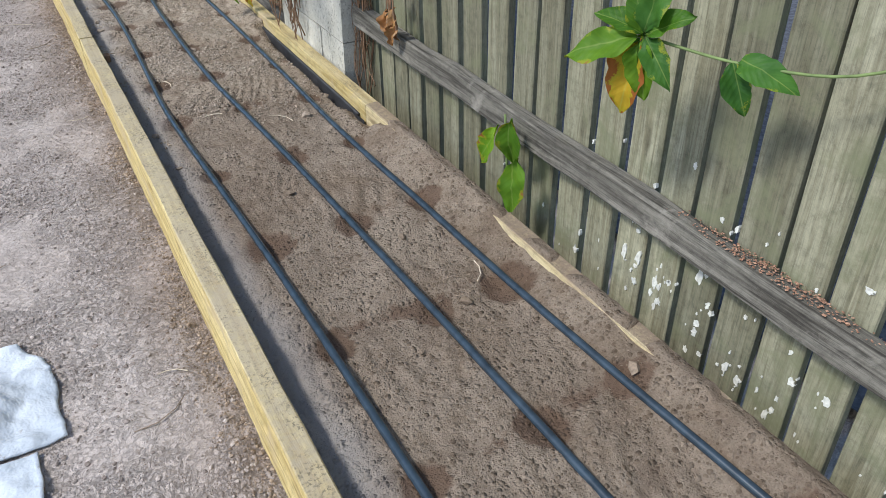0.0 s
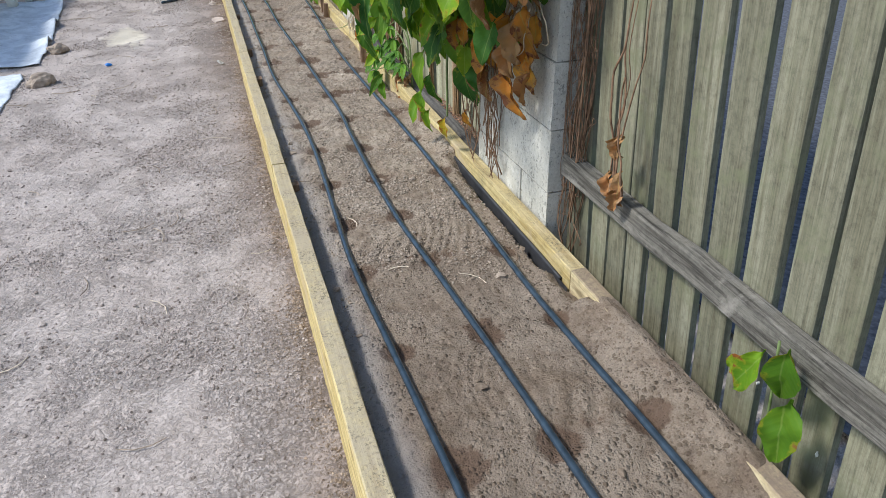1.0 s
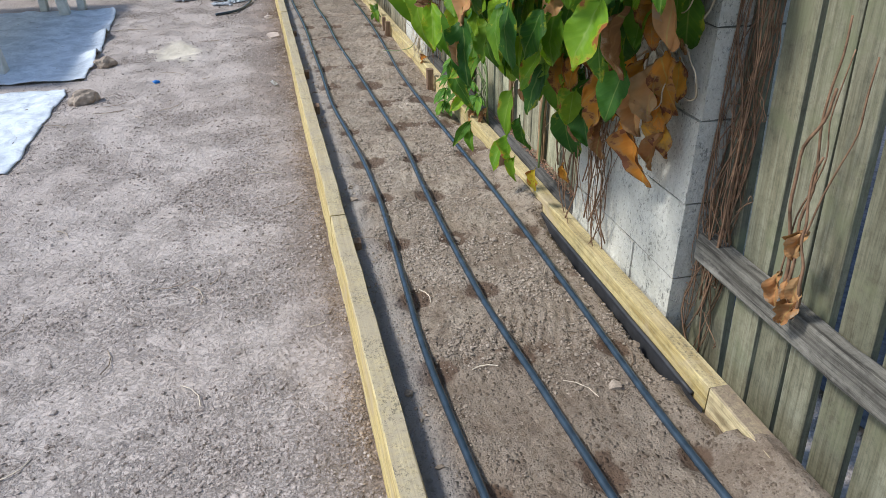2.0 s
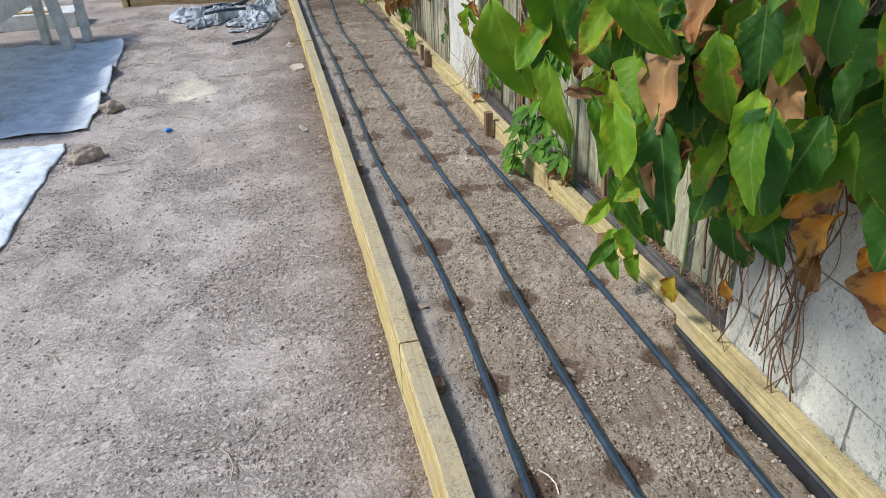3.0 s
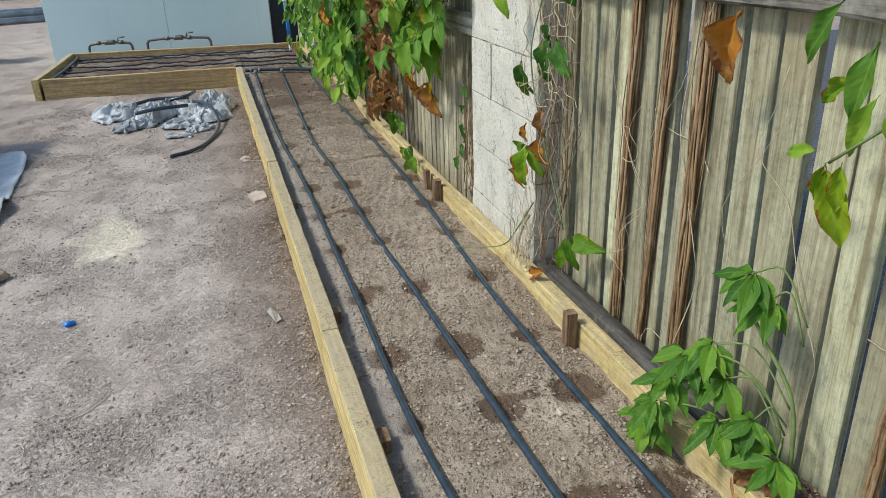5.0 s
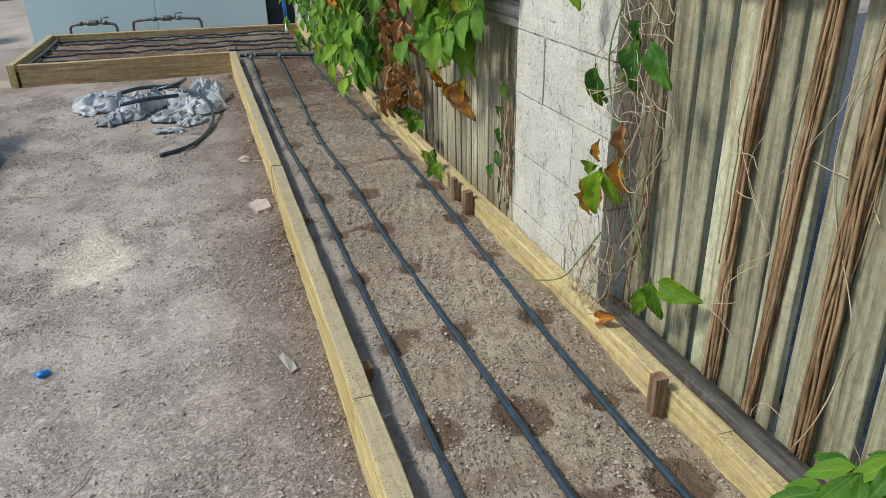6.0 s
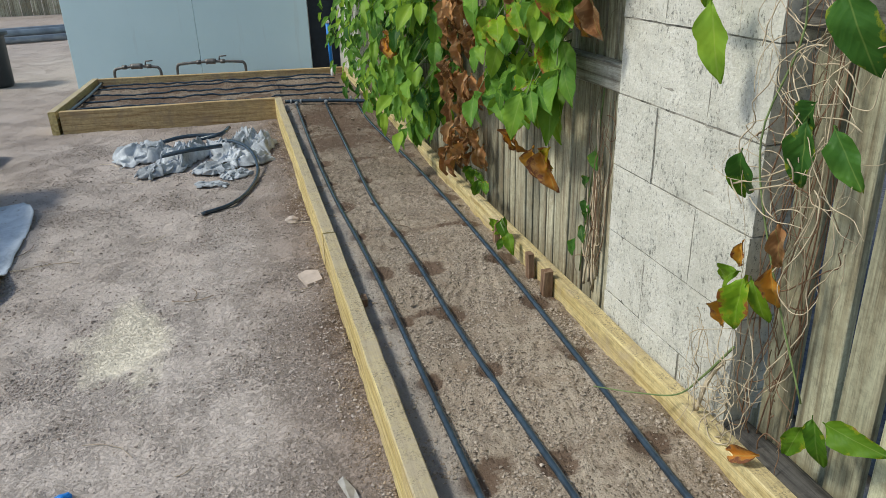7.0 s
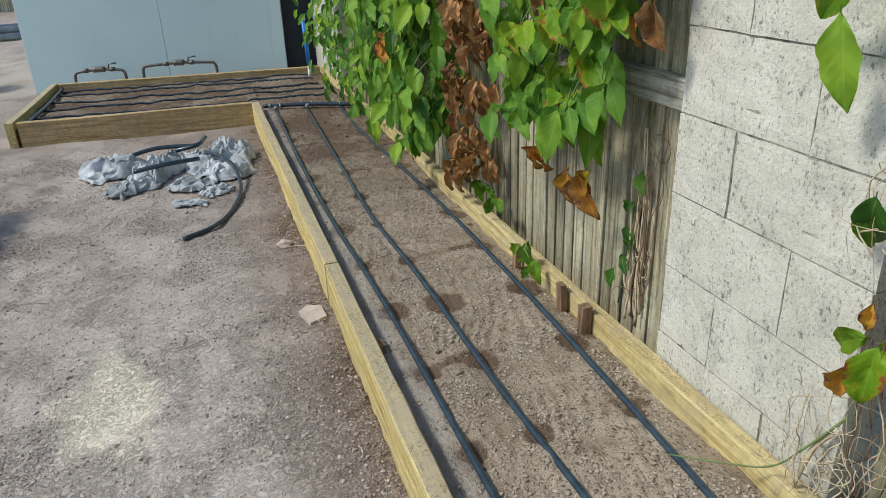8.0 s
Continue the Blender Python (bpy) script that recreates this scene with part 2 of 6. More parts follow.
M_SLEEPER = wood("treated_pine", (0.62, 0.48, 0.19), (0.76, 0.63, 0.32), (0.42, 0.29, 0.10), 1, (0.47, 0.37, 0.23), 0.42, 1.0, 0.8, 0.18, 0.8, True, (0.40, 0.345, 0.255))
M_SLEEPER_CLEAN = wood("clean_treated_pine", (0.60, 0.47, 0.20), (0.74, 0.62, 0.33), (0.42, 0.30, 0.11), 1, (0.48, 0.38, 0.24), 0.4, 1.0, 0.8, 0.15, 0.3, True, (0.42, 0.36, 0.25))
M_SLEEPER_SOILED = wood("treated_pine_soiled", (0.52, 0.42, 0.23), (0.66, 0.56, 0.34), (0.34, 0.25, 0.13), 1, (0.33, 0.25, 0.18), 0.6, 1.0, 0.85, 0.1, 1.0, True, (0.23, 0.175, 0.13))
M_SLEEPER_X = wood("treated_pine_brown", (0.48, 0.34, 0.16), (0.60, 0.45, 0.24), (0.32, 0.2, 0.09), 1, (0.30, 0.22, 0.14), 0.4, 1.0, 0.8, 0.12)
M_PALING = wood("grey_green_paling", (0.22, 0.213, 0.143), (0.365, 0.352, 0.25), (0.185, 0.172, 0.112), 2, (0.17, 0.18, 0.105), 0.45, 1.0, 0.9, 0.42)
M_PALING_OLD = wood("silvered_paling", (0.43, 0.395, 0.275), (0.63, 0.59, 0.435), (0.23, 0.18, 0.115), 2, (0.27, 0.21, 0.13), 0.4, 1.0, 0.95, 0.45)
M_PALING_OLIVE = wood("olive_grey_paling", (0.36, 0.345, 0.23), (0.53, 0.51, 0.36), (0.24, 0.205, 0.13), 2, (0.28, 0.25, 0.16), 0.35, 1.0, 0.95, 0.3)
M_PALING_PALE = wood("pale_green_paling", (0.42, 0.41, 0.27), (0.60, 0.59, 0.41), (0.26, 0.22, 0.13), 2, (0.33, 0.28, 0.18), 0.35, 1.0, 0.9, 0.3)
M_RAIL = wood("dark_weathered_rail", (0.12, 0.112, 0.094), (0.26, 0.245, 0.21), (0.045, 0.04, 0.034), 1, (0.33, 0.31, 0.27), 0.3, 1.6, 0.95, 0.1, 0.0, False)
M_RAIL_SILVER = wood("silvered_rail", (0.36, 0.34, 0.28), (0.54, 0.52, 0.45), (0.18, 0.155, 0.12), 1, (0.3, 0.27, 0.22), 0.3, 1.2, 0.95, 0.1, 0.0, False)
M_STAKE = wood("red_hardwood_stake", (0.25, 0.16, 0.10), (0.37, 0.25, 0.16), (0.16, 0.085, 0.05), 2, (0.3, 0.22, 0.15), 0.3)
M_BARK = wood("brown_fibrous_bark", (0.27, 0.165, 0.085), (0.50, 0.34, 0.19), (0.12, 0.065, 0.03), 2, (0.42, 0.32, 0.22), 0.3, 1.6)

# splashed paint for the first run of palings
M_SPLASH = plain("dried_white_paint", (0.62, 0.62, 0.57), 0.7, 0.25, 120)

# concrete block
M_BLOCK, nt, b, vec = start("concrete_block", 0.95, "World")
big = tex(nt, vec, 5.0, 5, 0.65)
fine = tex(nt, vec, 120.0, 4, 0.7)
pit = tex(nt, vec, 130.0, 3, 0.6)
moss = tex(nt, stretch(nt, vec, 13, 13, 7), 1.0, 9, 0.78)
streak = tex(nt, stretch(nt, vec, 26, 26, 3), 1.0, 5, 0.7)
col = ramp(nt, big, [(0.3, (0.49, 0.475, 0.41)), (0.7, (0.64, 0.62, 0.55))])
col = mix(nt, 0.35, col, ramp(nt, fine, [(0.3, (0.3,) * 3), (0.7, (0.7,) * 3)]), "OVERLAY")
col = mix(nt, ramp(nt, pit, [(0.33, (0.7,) * 3), (0.37, (0, 0, 0))]), col, (0.2, 0.19, 0.16))
col = mix(nt, ramp(nt, moss, [(0.53, (0, 0, 0)), (0.64, (0.55,) * 3)]), col, (0.36, 0.355, 0.31))
col = mix(nt, ramp(nt, streak, [(0.55, (0, 0, 0)), (0.7, (0.35,) * 3)]), col, (0.42, 0.41, 0.36))
speck = tex(nt, stretch(nt, vec, 110, 110, 70), 1.0, 5, 0.75)
col = mix(nt, calc(nt, "MULTIPLY", ramp(nt, speck, [(0.55, (0, 0, 0)), (0.60, (0.85,) * 3)]), ramp(nt, moss, [(0.44, (0, 0, 0)), (0.56, (1, 1, 1))])), col, (0.15, 0.15, 0.13))
setc(nt, b, col, bump(nt, calc(nt, "ADD", fine, pit), 0.6, 0.004))
M_MORTAR = plain("mortar", (0.24, 0.225, 0.19), 0.95, 0.75, 26)

M_HOSE = plain("black_poly_pipe", (0.027, 0.044, 0.062), 0.22, 0.35, 30)
M_HOSE.node_tree.nodes["Principled BSDF"].inputs["Specular IOR Level"].default_value = 0.55
M_FITTING = plain("grey_plastic_fitting", (0.25, 0.26, 0.27), 0.45, 0.2, 60)
M_LINER = plain("black_plastic_liner", (0.045, 0.046, 0.05), 0.5, 0.3, 25)
M_BLUE = plain("blue_plastic", (0.02, 0.2, 0.62), 0.4, 0.1)
M_WHITE = plain("white_plastic", (0.75, 0.75, 0.73), 0.45, 0.06)
M_STEEL = plain("dull_galvanised_pipe", (0.16, 0.15, 0.14), 0.5, 0.3, 40, 0.6)
M_DARK = plain("dark_paint_and_shade", (0.022, 0.028, 0.036), 0.6, 0.2)
M_ASPHALT = plain("asphalt", (0.085, 0.09, 0.105), 0.9, 0.5, 45)
M_ROCK = plain("rough_stone", (0.36, 0.29, 0.23), 0.95, 0.35, 35)
M_TILE = plain("broken_tile", (0.46, 0.385, 0.33), 0.8, 0.15, 30)
M_TABLE = plain("weathered_white_paint", (0.62, 0.62, 0.58), 0.6, 0.2, 14)
M_BIN = plain("charcoal_plastic", (0.03, 0.033, 0.036), 0.45, 0.2, 10)

# painted wall sheet
M_WALL, nt, b, vec = start("pale_duck_egg_paint", 0.6, "World")
n1 = tex(nt, vec, 1.2, 5, 0.6)
n2 = tex(nt, stretch(nt, vec, 14, 14, 1.5), 1.0, 4, 0.6)
col = ramp(nt, n1, [(0.3, (0.565, 0.72, 0.735)), (0.7, (0.625, 0.775, 0.79))])
col = mix(nt, ramp(nt, n2, [(0.6, (0, 0, 0)), (0.85, (0.3,) * 3)]), col, (0.42, 0.42, 0.38))
setc(nt, b, col, bump(nt, n1, 0.05, 0.004))

# dusty cloth
M_CLOTH, nt, b, vec = start("dusty_white_cloth", 0.95, "World")
n1 = tex(nt, vec, 6.0, 6, 0.7, 0.5)
weave = tex(nt, vec, 300.0, 2)
spots = tex(nt, vec, 34.0, 3, 0.6, 0.4)
col = ramp(nt, n1, [(0.36, (0.47, 0.52, 0.57)), (0.6, (0.70, 0.75, 0.80))])
col = mix(nt, ramp(nt, spots, [(0.66, (0, 0, 0)), (0.74, (0.7,) * 3)]), col, (0.3, 0.26, 0.22))
crease = tex(nt, vec, 6.0, 5, 0.6, 0.2)
smear = tex(nt, stretch(nt, vec, 9, 30, 9), 1.0, 4, 0.6, 0.8)
col = mix(nt, ramp(nt, smear, [(0.68, (0, 0, 0)), (0.74, (0.6,) * 3)]), col, (0.2, 0.19, 0.18))
setc(nt, b, col, bump(nt, total(nt, (crease, 0.022), (weave, 0.0006)), 1.0, 1.0))


M_RAG, nt, b, vec = start("soiled_grey_rag", 0.95, "World")
n1 = tex(nt, vec, 5.0, 6, 0.7, 0.5)
col = ramp(nt, n1, [(0.38, (0.24, 0.26, 0.28)), (0.52, (0.42, 0.45, 0.48)), (0.66, (0.62, 0.65, 0.68))])
setc(nt, b, col, bump(nt, tex(nt, vec, 60.0, 4, 0.6), 0.6, 0.006))


def leaf_material(name, stops, edge, edge_at, see=0.36, rough=0.52, yellowing=(0.40, 0.40, 0.03)):
    m, nt, b, vec = start(name, rough)
    b.inputs["Specular IOR Level"].default_value = 0.22
    r = rnd(nt)
    col = ramp(nt, r, stops)
    sep = nt.nodes.new("ShaderNodeSeparateXYZ")
    nt.links.new(vec, sep.inputs[0])
    ax = calc(nt, "ABSOLUTE", sep.outputs[0])
    vein = nt.nodes.new("ShaderNodeTexWave")
    vein.inputs["Scale"].default_value = 2.6
    vein.inputs["Distortion"].default_value = 0.6
    comb = nt.nodes.new("ShaderNodeCombineXYZ")
    nt.links.new(calc(nt, "SUBTRACT", sep.outputs[1], ax), comb.inputs[0])
    nt.links.new(comb.outputs[0], vein.inputs["Vector"])
    vfac = ramp(nt, vein.outputs["Fac"], [(0.78, (0, 0, 0)), (1.0, (0.13,) * 3)])
    col = mix(nt, vfac, col, stops[-1][1])
    rib = ramp(nt, ax, [(0.005, (0.3,) * 3), (0.014, (0, 0, 0))])
    col = mix(nt, rib, col, (0.36, 0.45, 0.14))
    comb2 = nt.nodes.new("ShaderNodeCombineXYZ")
    nt.links.new(calc(nt, "MULTIPLY", r, 31.0), comb2.inputs[2])
    add = nt.nodes.new("ShaderNodeVectorMath")
    nt.links.new(vec, add.inputs[0])
    nt.links.new(comb2.outputs[0], add.inputs[1])
    blotch = tex(nt, add.outputs[0], 3.2, 5, 0.65)
    rim = nt.nodes.new("ShaderNodeAttribute")
    rim.attribute_name = "rim"
    soft = tex(nt, add.outputs[0], 1.4, 3, 0.5)
    col = mix(nt, 1.0, col, ramp(nt, soft, [(0.36, (0.72, 0.80, 0.8)), (0.64, (1.2, 1.12, 1.0))]), "MULTIPLY")
    worn = calc(nt, "ADD", calc(nt, "MULTIPLY", rim.outputs["Fac"], 0.28), calc(nt, "SUBTRACT", blotch, 0.12))
    col = mix(nt, ramp(nt, worn, [(edge_at - 0.09, (0, 0, 0)), (edge_at - 0.02, (0.55,) * 3)]), col, yellowing)
    col = mix(nt, ramp(nt, worn, [(edge_at, (0, 0, 0)), (edge_at + 0.05, (1, 1, 1))]), col, edge)
    quilt = calc(nt, "ADD", calc(nt, "MULTIPLY", blotch, 0.6), calc(nt, "MULTIPLY", vein.outputs["Fac"], 0.09))
    setc(nt, b, col, bump(nt, quilt, 0.2, 0.02))
    tr = nt.nodes.new("ShaderNodeBsdfTranslucent")
    nt.links.new(mix(nt, 1.0, col, (1.0, 1.0, 0.45), "MULTIPLY"), tr.inputs[0])
    ms = nt.nodes.new("ShaderNodeMixShader")
    ms.inputs[0].default_value = see
    nt.links.new(b.outputs[0], ms.inputs[1])
    nt.links.new(tr.outputs[0], ms.inputs[2])
    nt.links.new(ms.outputs[0], nt.nodes["Material Output"].inputs[0])
    return m


M_LEAF = leaf_material("green_leaf", [(0.0, (0.042, 0.125, 0.014)), (0.5, (0.09, 0.21, 0.018)), (1.0, (0.19, 0.33, 0.022))], (0.3, 0.17, 0.05), 0.75)
M_LEAF_DARK = leaf_material("deep_green_leaf", [(0.0, (0.035, 0.11, 0.02)), (0.5, (0.06, 0.17, 0.03)), (1.0, (0.11, 0.25, 0.04))], (0.1, 0.16, 0.04), 0.75)
M_LEAF_LIME = leaf_material("yellowing_leaf", [(0.0, (0.13, 0.28, 0.018)), (0.6, (0.2, 0.36, 0.022)), (1.0, (0.30, 0.42, 0.03))], (0.34, 0.12, 0.04), 0.66)
M_LEAF_YELLOW = leaf_material("yellow_leaf", [(0.0, (0.48, 0.34, 0.03)), (1.0, (0.62, 0.43, 0.05))], (0.34, 0.12, 0.03), 0.58)
M_LEAF_BROWN = leaf_material("dead_leaf", [(0.0, (0.19, 0.09, 0.04)), (0.5, (0.36, 0.175, 0.075)), (1.0, (0.5, 0.29, 0.14))], (0.36, 0.24, 0.15), 0.68, 0.15, 0.8, (0.34, 0.2, 0.09))
M_LEAF_ORANGE = leaf_material("dying_orange_leaf", [(0.0, (0.46, 0.18, 0.03)), (1.0, (0.66, 0.33, 0.05))], (0.2, 0.08, 0.04), 0.6, 0.25, 0.7, (0.34, 0.2, 0.09))
M_STEM = plain("green_stem", (0.16, 0.22, 0.08), 0.6, 0.3, 30)
M_VINE = plain("dry_vine_stem", (0.21, 0.125, 0.075), 0.9, 0.4, 40)
M_STRAW = plain("pale_dry_tendrils", (0.52, 0.43, 0.30), 0.9, 0.3, 40)


# ---- mesh helpers ----
def mesh_ob(name, verts, faces, mat, parent=None, label="", smooth=False):
    me = bpy.data.meshes.new(name)
    me.from_pydata([tuple(v) for v in verts], [], [tuple(f) for f in faces])
    me.materials.append(mat)
    if smooth:
        me.polygons.foreach_set("use_smooth", [True] * len(me.polygons))
    me.update()
    return put(name, me, parent, label)


def put(name, me, parent=None, label="", m=None):
    ob = new(name, me)
    if parent:
        ob.parent = parent
    if m is not None:
        ob.matrix_basis = m
    if label:
        tagged(ob, label)
    return ob


def part(name, bm, material, parent, label=""):
    me = bpy.data.meshes.new(name)
    bm.to_mesh(me)
    bm.free()
    me.materials.append(material)
    return put(name, me, parent, label)


def thing(name, at, label, category, group="", kind=""):
    ob = new(name)
    ob.empty_display_size = 0.1
    ob.location = at
    return tagged(ob, label, category, group, kind)


def plank(length, w, h, axis=1, step=0.25, jitter=0.0015, chamfer=0.004, seed=0, ends=0.0):
    """A sawn board: chamfered section, swept along axis with slightly uneven edges, centred on its section, starting at 0."""
    rg = random.Random(seed)
    n = max(2, int(length / step) + 1)
    a, c = w / 2, h / 2
    sec = [(-a + chamfer, -c), (a - chamfer, -c), (a, -c + chamfer), (a, c - chamfer), (a - chamfer, c), (-a + chamfer, c), (-a, c - chamfer), (-a, -c + chamfer)]
    verts, faces = [], []
    for i in range(n):
        s = length * i / (n - 1)
        dx, dz = rg.gauss(0, jitter), rg.gauss(0, jitter)
        for u, v in sec:
            u2, v2 = u + dx + rg.gauss(0, jitter * 0.5), v + dz + rg.gauss(0, jitter * 0.5)
            verts.append((u2, s, v2) if axis == 1 else ((u2, v2, s) if axis == 2 else (s, u2, v2)))
    flip = axis == 1
    for i in range(n - 1):
        for k in range(8):
            q = (i * 8 + k, i * 8 + (k + 1) % 8, (i + 1) * 8 + (k + 1) % 8, (i + 1) * 8 + k)
            faces.append(q[::-1] if flip else q)
    f0, f1 = tuple(range(7, -1, -1)), tuple((n - 1) * 8 + k for k in range(8))
    faces += [f0[::-1], f1[::-1]] if flip else [f0, f1]
    return verts, faces


def plank_mesh(name, mat, *a, **k):
    v, f = plank(*a, **k)
    me = bpy.data.meshes.new(name)
    me.from_pydata(v, [], f)
    me.materials.append(mat)
    return me


def tube(verts, faces, pts, radius, sides=6, taper=1.0):
    """Adds a round tube along pts to verts and faces."""
    pts = [Vector(p) for p in pts]
    base = len(verts)
    n = len(pts)
    up = Vector((0.13, 0.31, 0.94))
    for i, p in enumerate(pts):
        d = (pts[min(i + 1, n - 1)] - pts[max(i - 1, 0)]).normalized()
        if abs(d.dot(up)) > 0.95:
            up = Vector((0.9, 0.3, 0.1))
        s = d.cross(up).normalized()
        t = s.cross(d)
        r = radius * (1 + (taper - 1) * i / (n - 1))
        for k in range(sides):
            w = 2 * math.pi * k / sides
            verts.append(p + r * (math.cos(w) * s + math.sin(w) * t))
    for i in range(n - 1):
        for k in range(sides):
            faces.append((base + i * sides + k, base + i * sides + (k + 1) % sides, base + (i + 1) * sides + (k + 1) % sides, base + (i + 1) * sides + k))
    faces.append(tuple(base + k for k in range(sides - 1, -1, -1)))
    faces.append(tuple(base + (n - 1) * sides + k for k in range(sides)))


def smooth_path(knots, n):
    """A Catmull-Rom line through knots, n pieces between each two."""
    k = [Vector(p) for p in knots]
    k = [2 * k[0] - k[1]] + k + [2 * k[-1] - k[-2]]
    out = []
    for i in range(1, len(k) - 2):
        for j in range(n):
            t = j / n
            a, b_, c, d = k[i - 1], k[i], k[i + 1], k[i + 2]
            out.append(0.5 * (2 * b_ + (c - a) * t + (2 * a - 5 * b_ + 4 * c - d) * t * t + (3 * b_ - a - 3 * c + d) * t ** 3))
    return out + [k[-2]]


def tube_ob(name, pts, radius, mat, parent=None, label="", sides=8, taper=1.0):
    v, f = [], []
    tube(v, f, pts, radius, sides, taper)
    return mesh_ob(name, v, f, mat, parent, label, True)


def nz(x, y, s, seed=0.0):
    return noise.noise((x * s, y * s, seed))


OCT_V = np.array([(1, 0, 0), (0, 1, 0), (-1, 0, 0), (0, -1, 0), (0, 0, 1), (0, 0, -1)], float)
OCT_F = [(0, 1, 4), (1, 2, 4), (2, 3, 4), (3, 0, 4), (1, 0, 5), (2, 1, 5), (3, 2, 5), (0, 3, 5)]
bm = bmesh.new()
bmesh.ops.create_icosphere(bm, subdivisions=1, radius=1.0)
ICO_V = np.array([v.co[:] for v in bm.verts])
ICO_F = [[v.index for v in f.verts] for f in bm.faces]
bm.free()


def pebbles(name, spots, mat, label, category, flat=0.6):
    """Many small stones in one mesh; spots are (x, y, z, radius)."""
    rg = np.random.RandomState(len(spots))
    verts, faces, o = [], [], 0
    spots = np.array(spots)
    for base_v, base_f, pick in ((OCT_V, OCT_F, spots[:, 3] < 0.0042), (ICO_V, ICO_F, spots[:, 3] >= 0.0042)):
        sp = spots[pick]
        n, k = len(sp), len(base_v)
        if n == 0:
            continue
        sh = base_v[None] * (1 + rg.uniform(-0.42, 0.36, (n, k, 1)))
        sh = sh * sp[:, None, 3:4] * np.concatenate([rg.uniform(0.7, 1.3, (n, 1, 2)), np.full((n, 1, 1), flat)], 2)
        w = rg.uniform(0, 6.28, (n, 1))
        c, sn = np.cos(w), np.sin(w)
        sh = np.stack([sh[:, :, 0] * c - sh[:, :, 1] * sn, sh[:, :, 0] * sn + sh[:, :, 1] * c, sh[:, :, 2]], 2) + sp[:, None, :3]
        verts.extend(sh.reshape(-1, 3).tolist())
        faces.extend((np.array(base_f)[None] + (o + k * np.arange(n))[:, None, None]).reshape(-1, 3).tolist())
        o += n * k
    ob = mesh_ob(name, verts, faces, mat)
    return tagged(ob, label, category, "", "stuff")


def sheet(name, xs, ys, height, mat, layers=(), smooth=True):
    """A height field over the grid xs by ys, with named value layers."""
    verts = [(x, y, height(x, y)) for y in ys for x in xs]
    w = len(xs)
    faces = [(j * w + i, j * w + i + 1, (j + 1) * w + i + 1, (j + 1) * w + i) for j in range(len(ys) - 1) for i in range(w - 1)]
    ob = mesh_ob(name, verts, faces, mat, None, "", smooth)
    for key, fn in layers:
        at = ob.data.attributes.new(key, "FLOAT", "POINT")
        at.data.foreach_set("value", [fn(v[0], v[1]) for v in verts])
    return ob


# ---- plan ----
XI, XO, TOP = 0.30, 0.25, 0.165          # front board of the bed: inner face, outer face, top
RX0, RX1 = 0.958, 1.003                      # rear board
FACE = 1.01                               # face of the block pillars
PAL = 1.09                                # face of the palings
DRIP_Y = (0.40, 0.79, 1.18, 1.57, 1.97, 2.36, 2.68, 3.0, 3.35, 3.7, 4.07, 4.45, 4.76, 5.15, 5.56, 5.92, 6.3, 6.68, 7.06, 7.44, 7.82, 8.2, 8.6, 9.0)
HOSE_A = ((-0.8, 0.44), (0.2, 0.435), (0.8, 0.43), (1.43, 0.43), (1.95, 0.415), (2.38, 0.40), (2.65, 0.41), (3.2, 0.435), (3.6, 0.44), (4.1, 0.415), (4.5, 0.39), (5.0, 0.40), (5.5, 0.395), (6.2, 0.40), (6.8, 0.385), (7.3, 0.37), (8.2, 0.375), (9.0, 0.39), (9.45, 0.40))
HOSE_B = ((-0.8, 0.72), (0.2, 0.70), (0.65, 0.69), (1.23, 0.67), (1.94, 0.645), (2.46, 0.61), (2.76, 0.60), (3.47, 0.61), (3.8, 0.63), (4.22, 0.61), (5.16, 0.59), (5.78, 0.56), (6.5, 0.57), (7.0, 0.54), (7.55, 0.555), (8.3, 0.58), (9.0, 0.60), (9.43, 0.62))
HOSE_C = ((-0.8, 0.93), (0.2, 0.91), (0.53, 0.90), (1.14, 0.865), (1.64, 0.86), (2.05, 0.84), (2.4, 0.85), (3.43, 0.85), (4.04, 0.83), (4.92, 0.815), (5.26, 0.835), (5.78, 0.85), (6.4, 0.87), (7.5, 0.87), (8.2, 0.84), (8.8, 0.82), (9.2, 0.84), (9.4, 0.85))


def lerp_line(line, y):
    for (y0, x0), (y1, x1) in zip(line, line[1:]):
        if y <= y1:
            return x0 + (x1 - x0) * (y - y0) / (y1 - y0)
    return line[-1][1]


def yard_z(x, y):
    z = 0.010 * nz(x, y, 1.3) + 0.007 * nz(x, y, 5.0, 3) + 0.006 * nz(x, y, 15.0, 7) + 0.0035 * nz(x, y, 33.0, 9)
    z += 0.006 * math.sin((x * 0.35 + y + 0.1 * nz(x, y, 3, 9)) * 2 * math.pi / 0.055) * max(0.0, nz(x, y, 2.2, 14))
    near = max(0.0, 1 - abs(x - XO) / 0.16)
    z += 0.010 * near * nz(x, y, 24, 8) + 0.022 * near * max(0.0, 0.1 + nz(0.0, y, 1.9, 5)) - 0.006 * near
    heap = max(0.0, 1 - abs(x - XO) / 0.2) * max(0.0, min(1.0, (y - 4.9) / 0.8)) * max(0.0, min(1.0, (9.0 - y) / 0.6))
    z += heap * (0.020 + 0.022 * nz(x, y, 3.0, 61) + 0.016 * nz(x, y, 14.0, 63) + 0.009 * nz(x, y, 31.0, 65))
    if x < -2.6 or x > 1.4 or y < -1 or y > 13:
        z = min(z, 0.0)
    return z


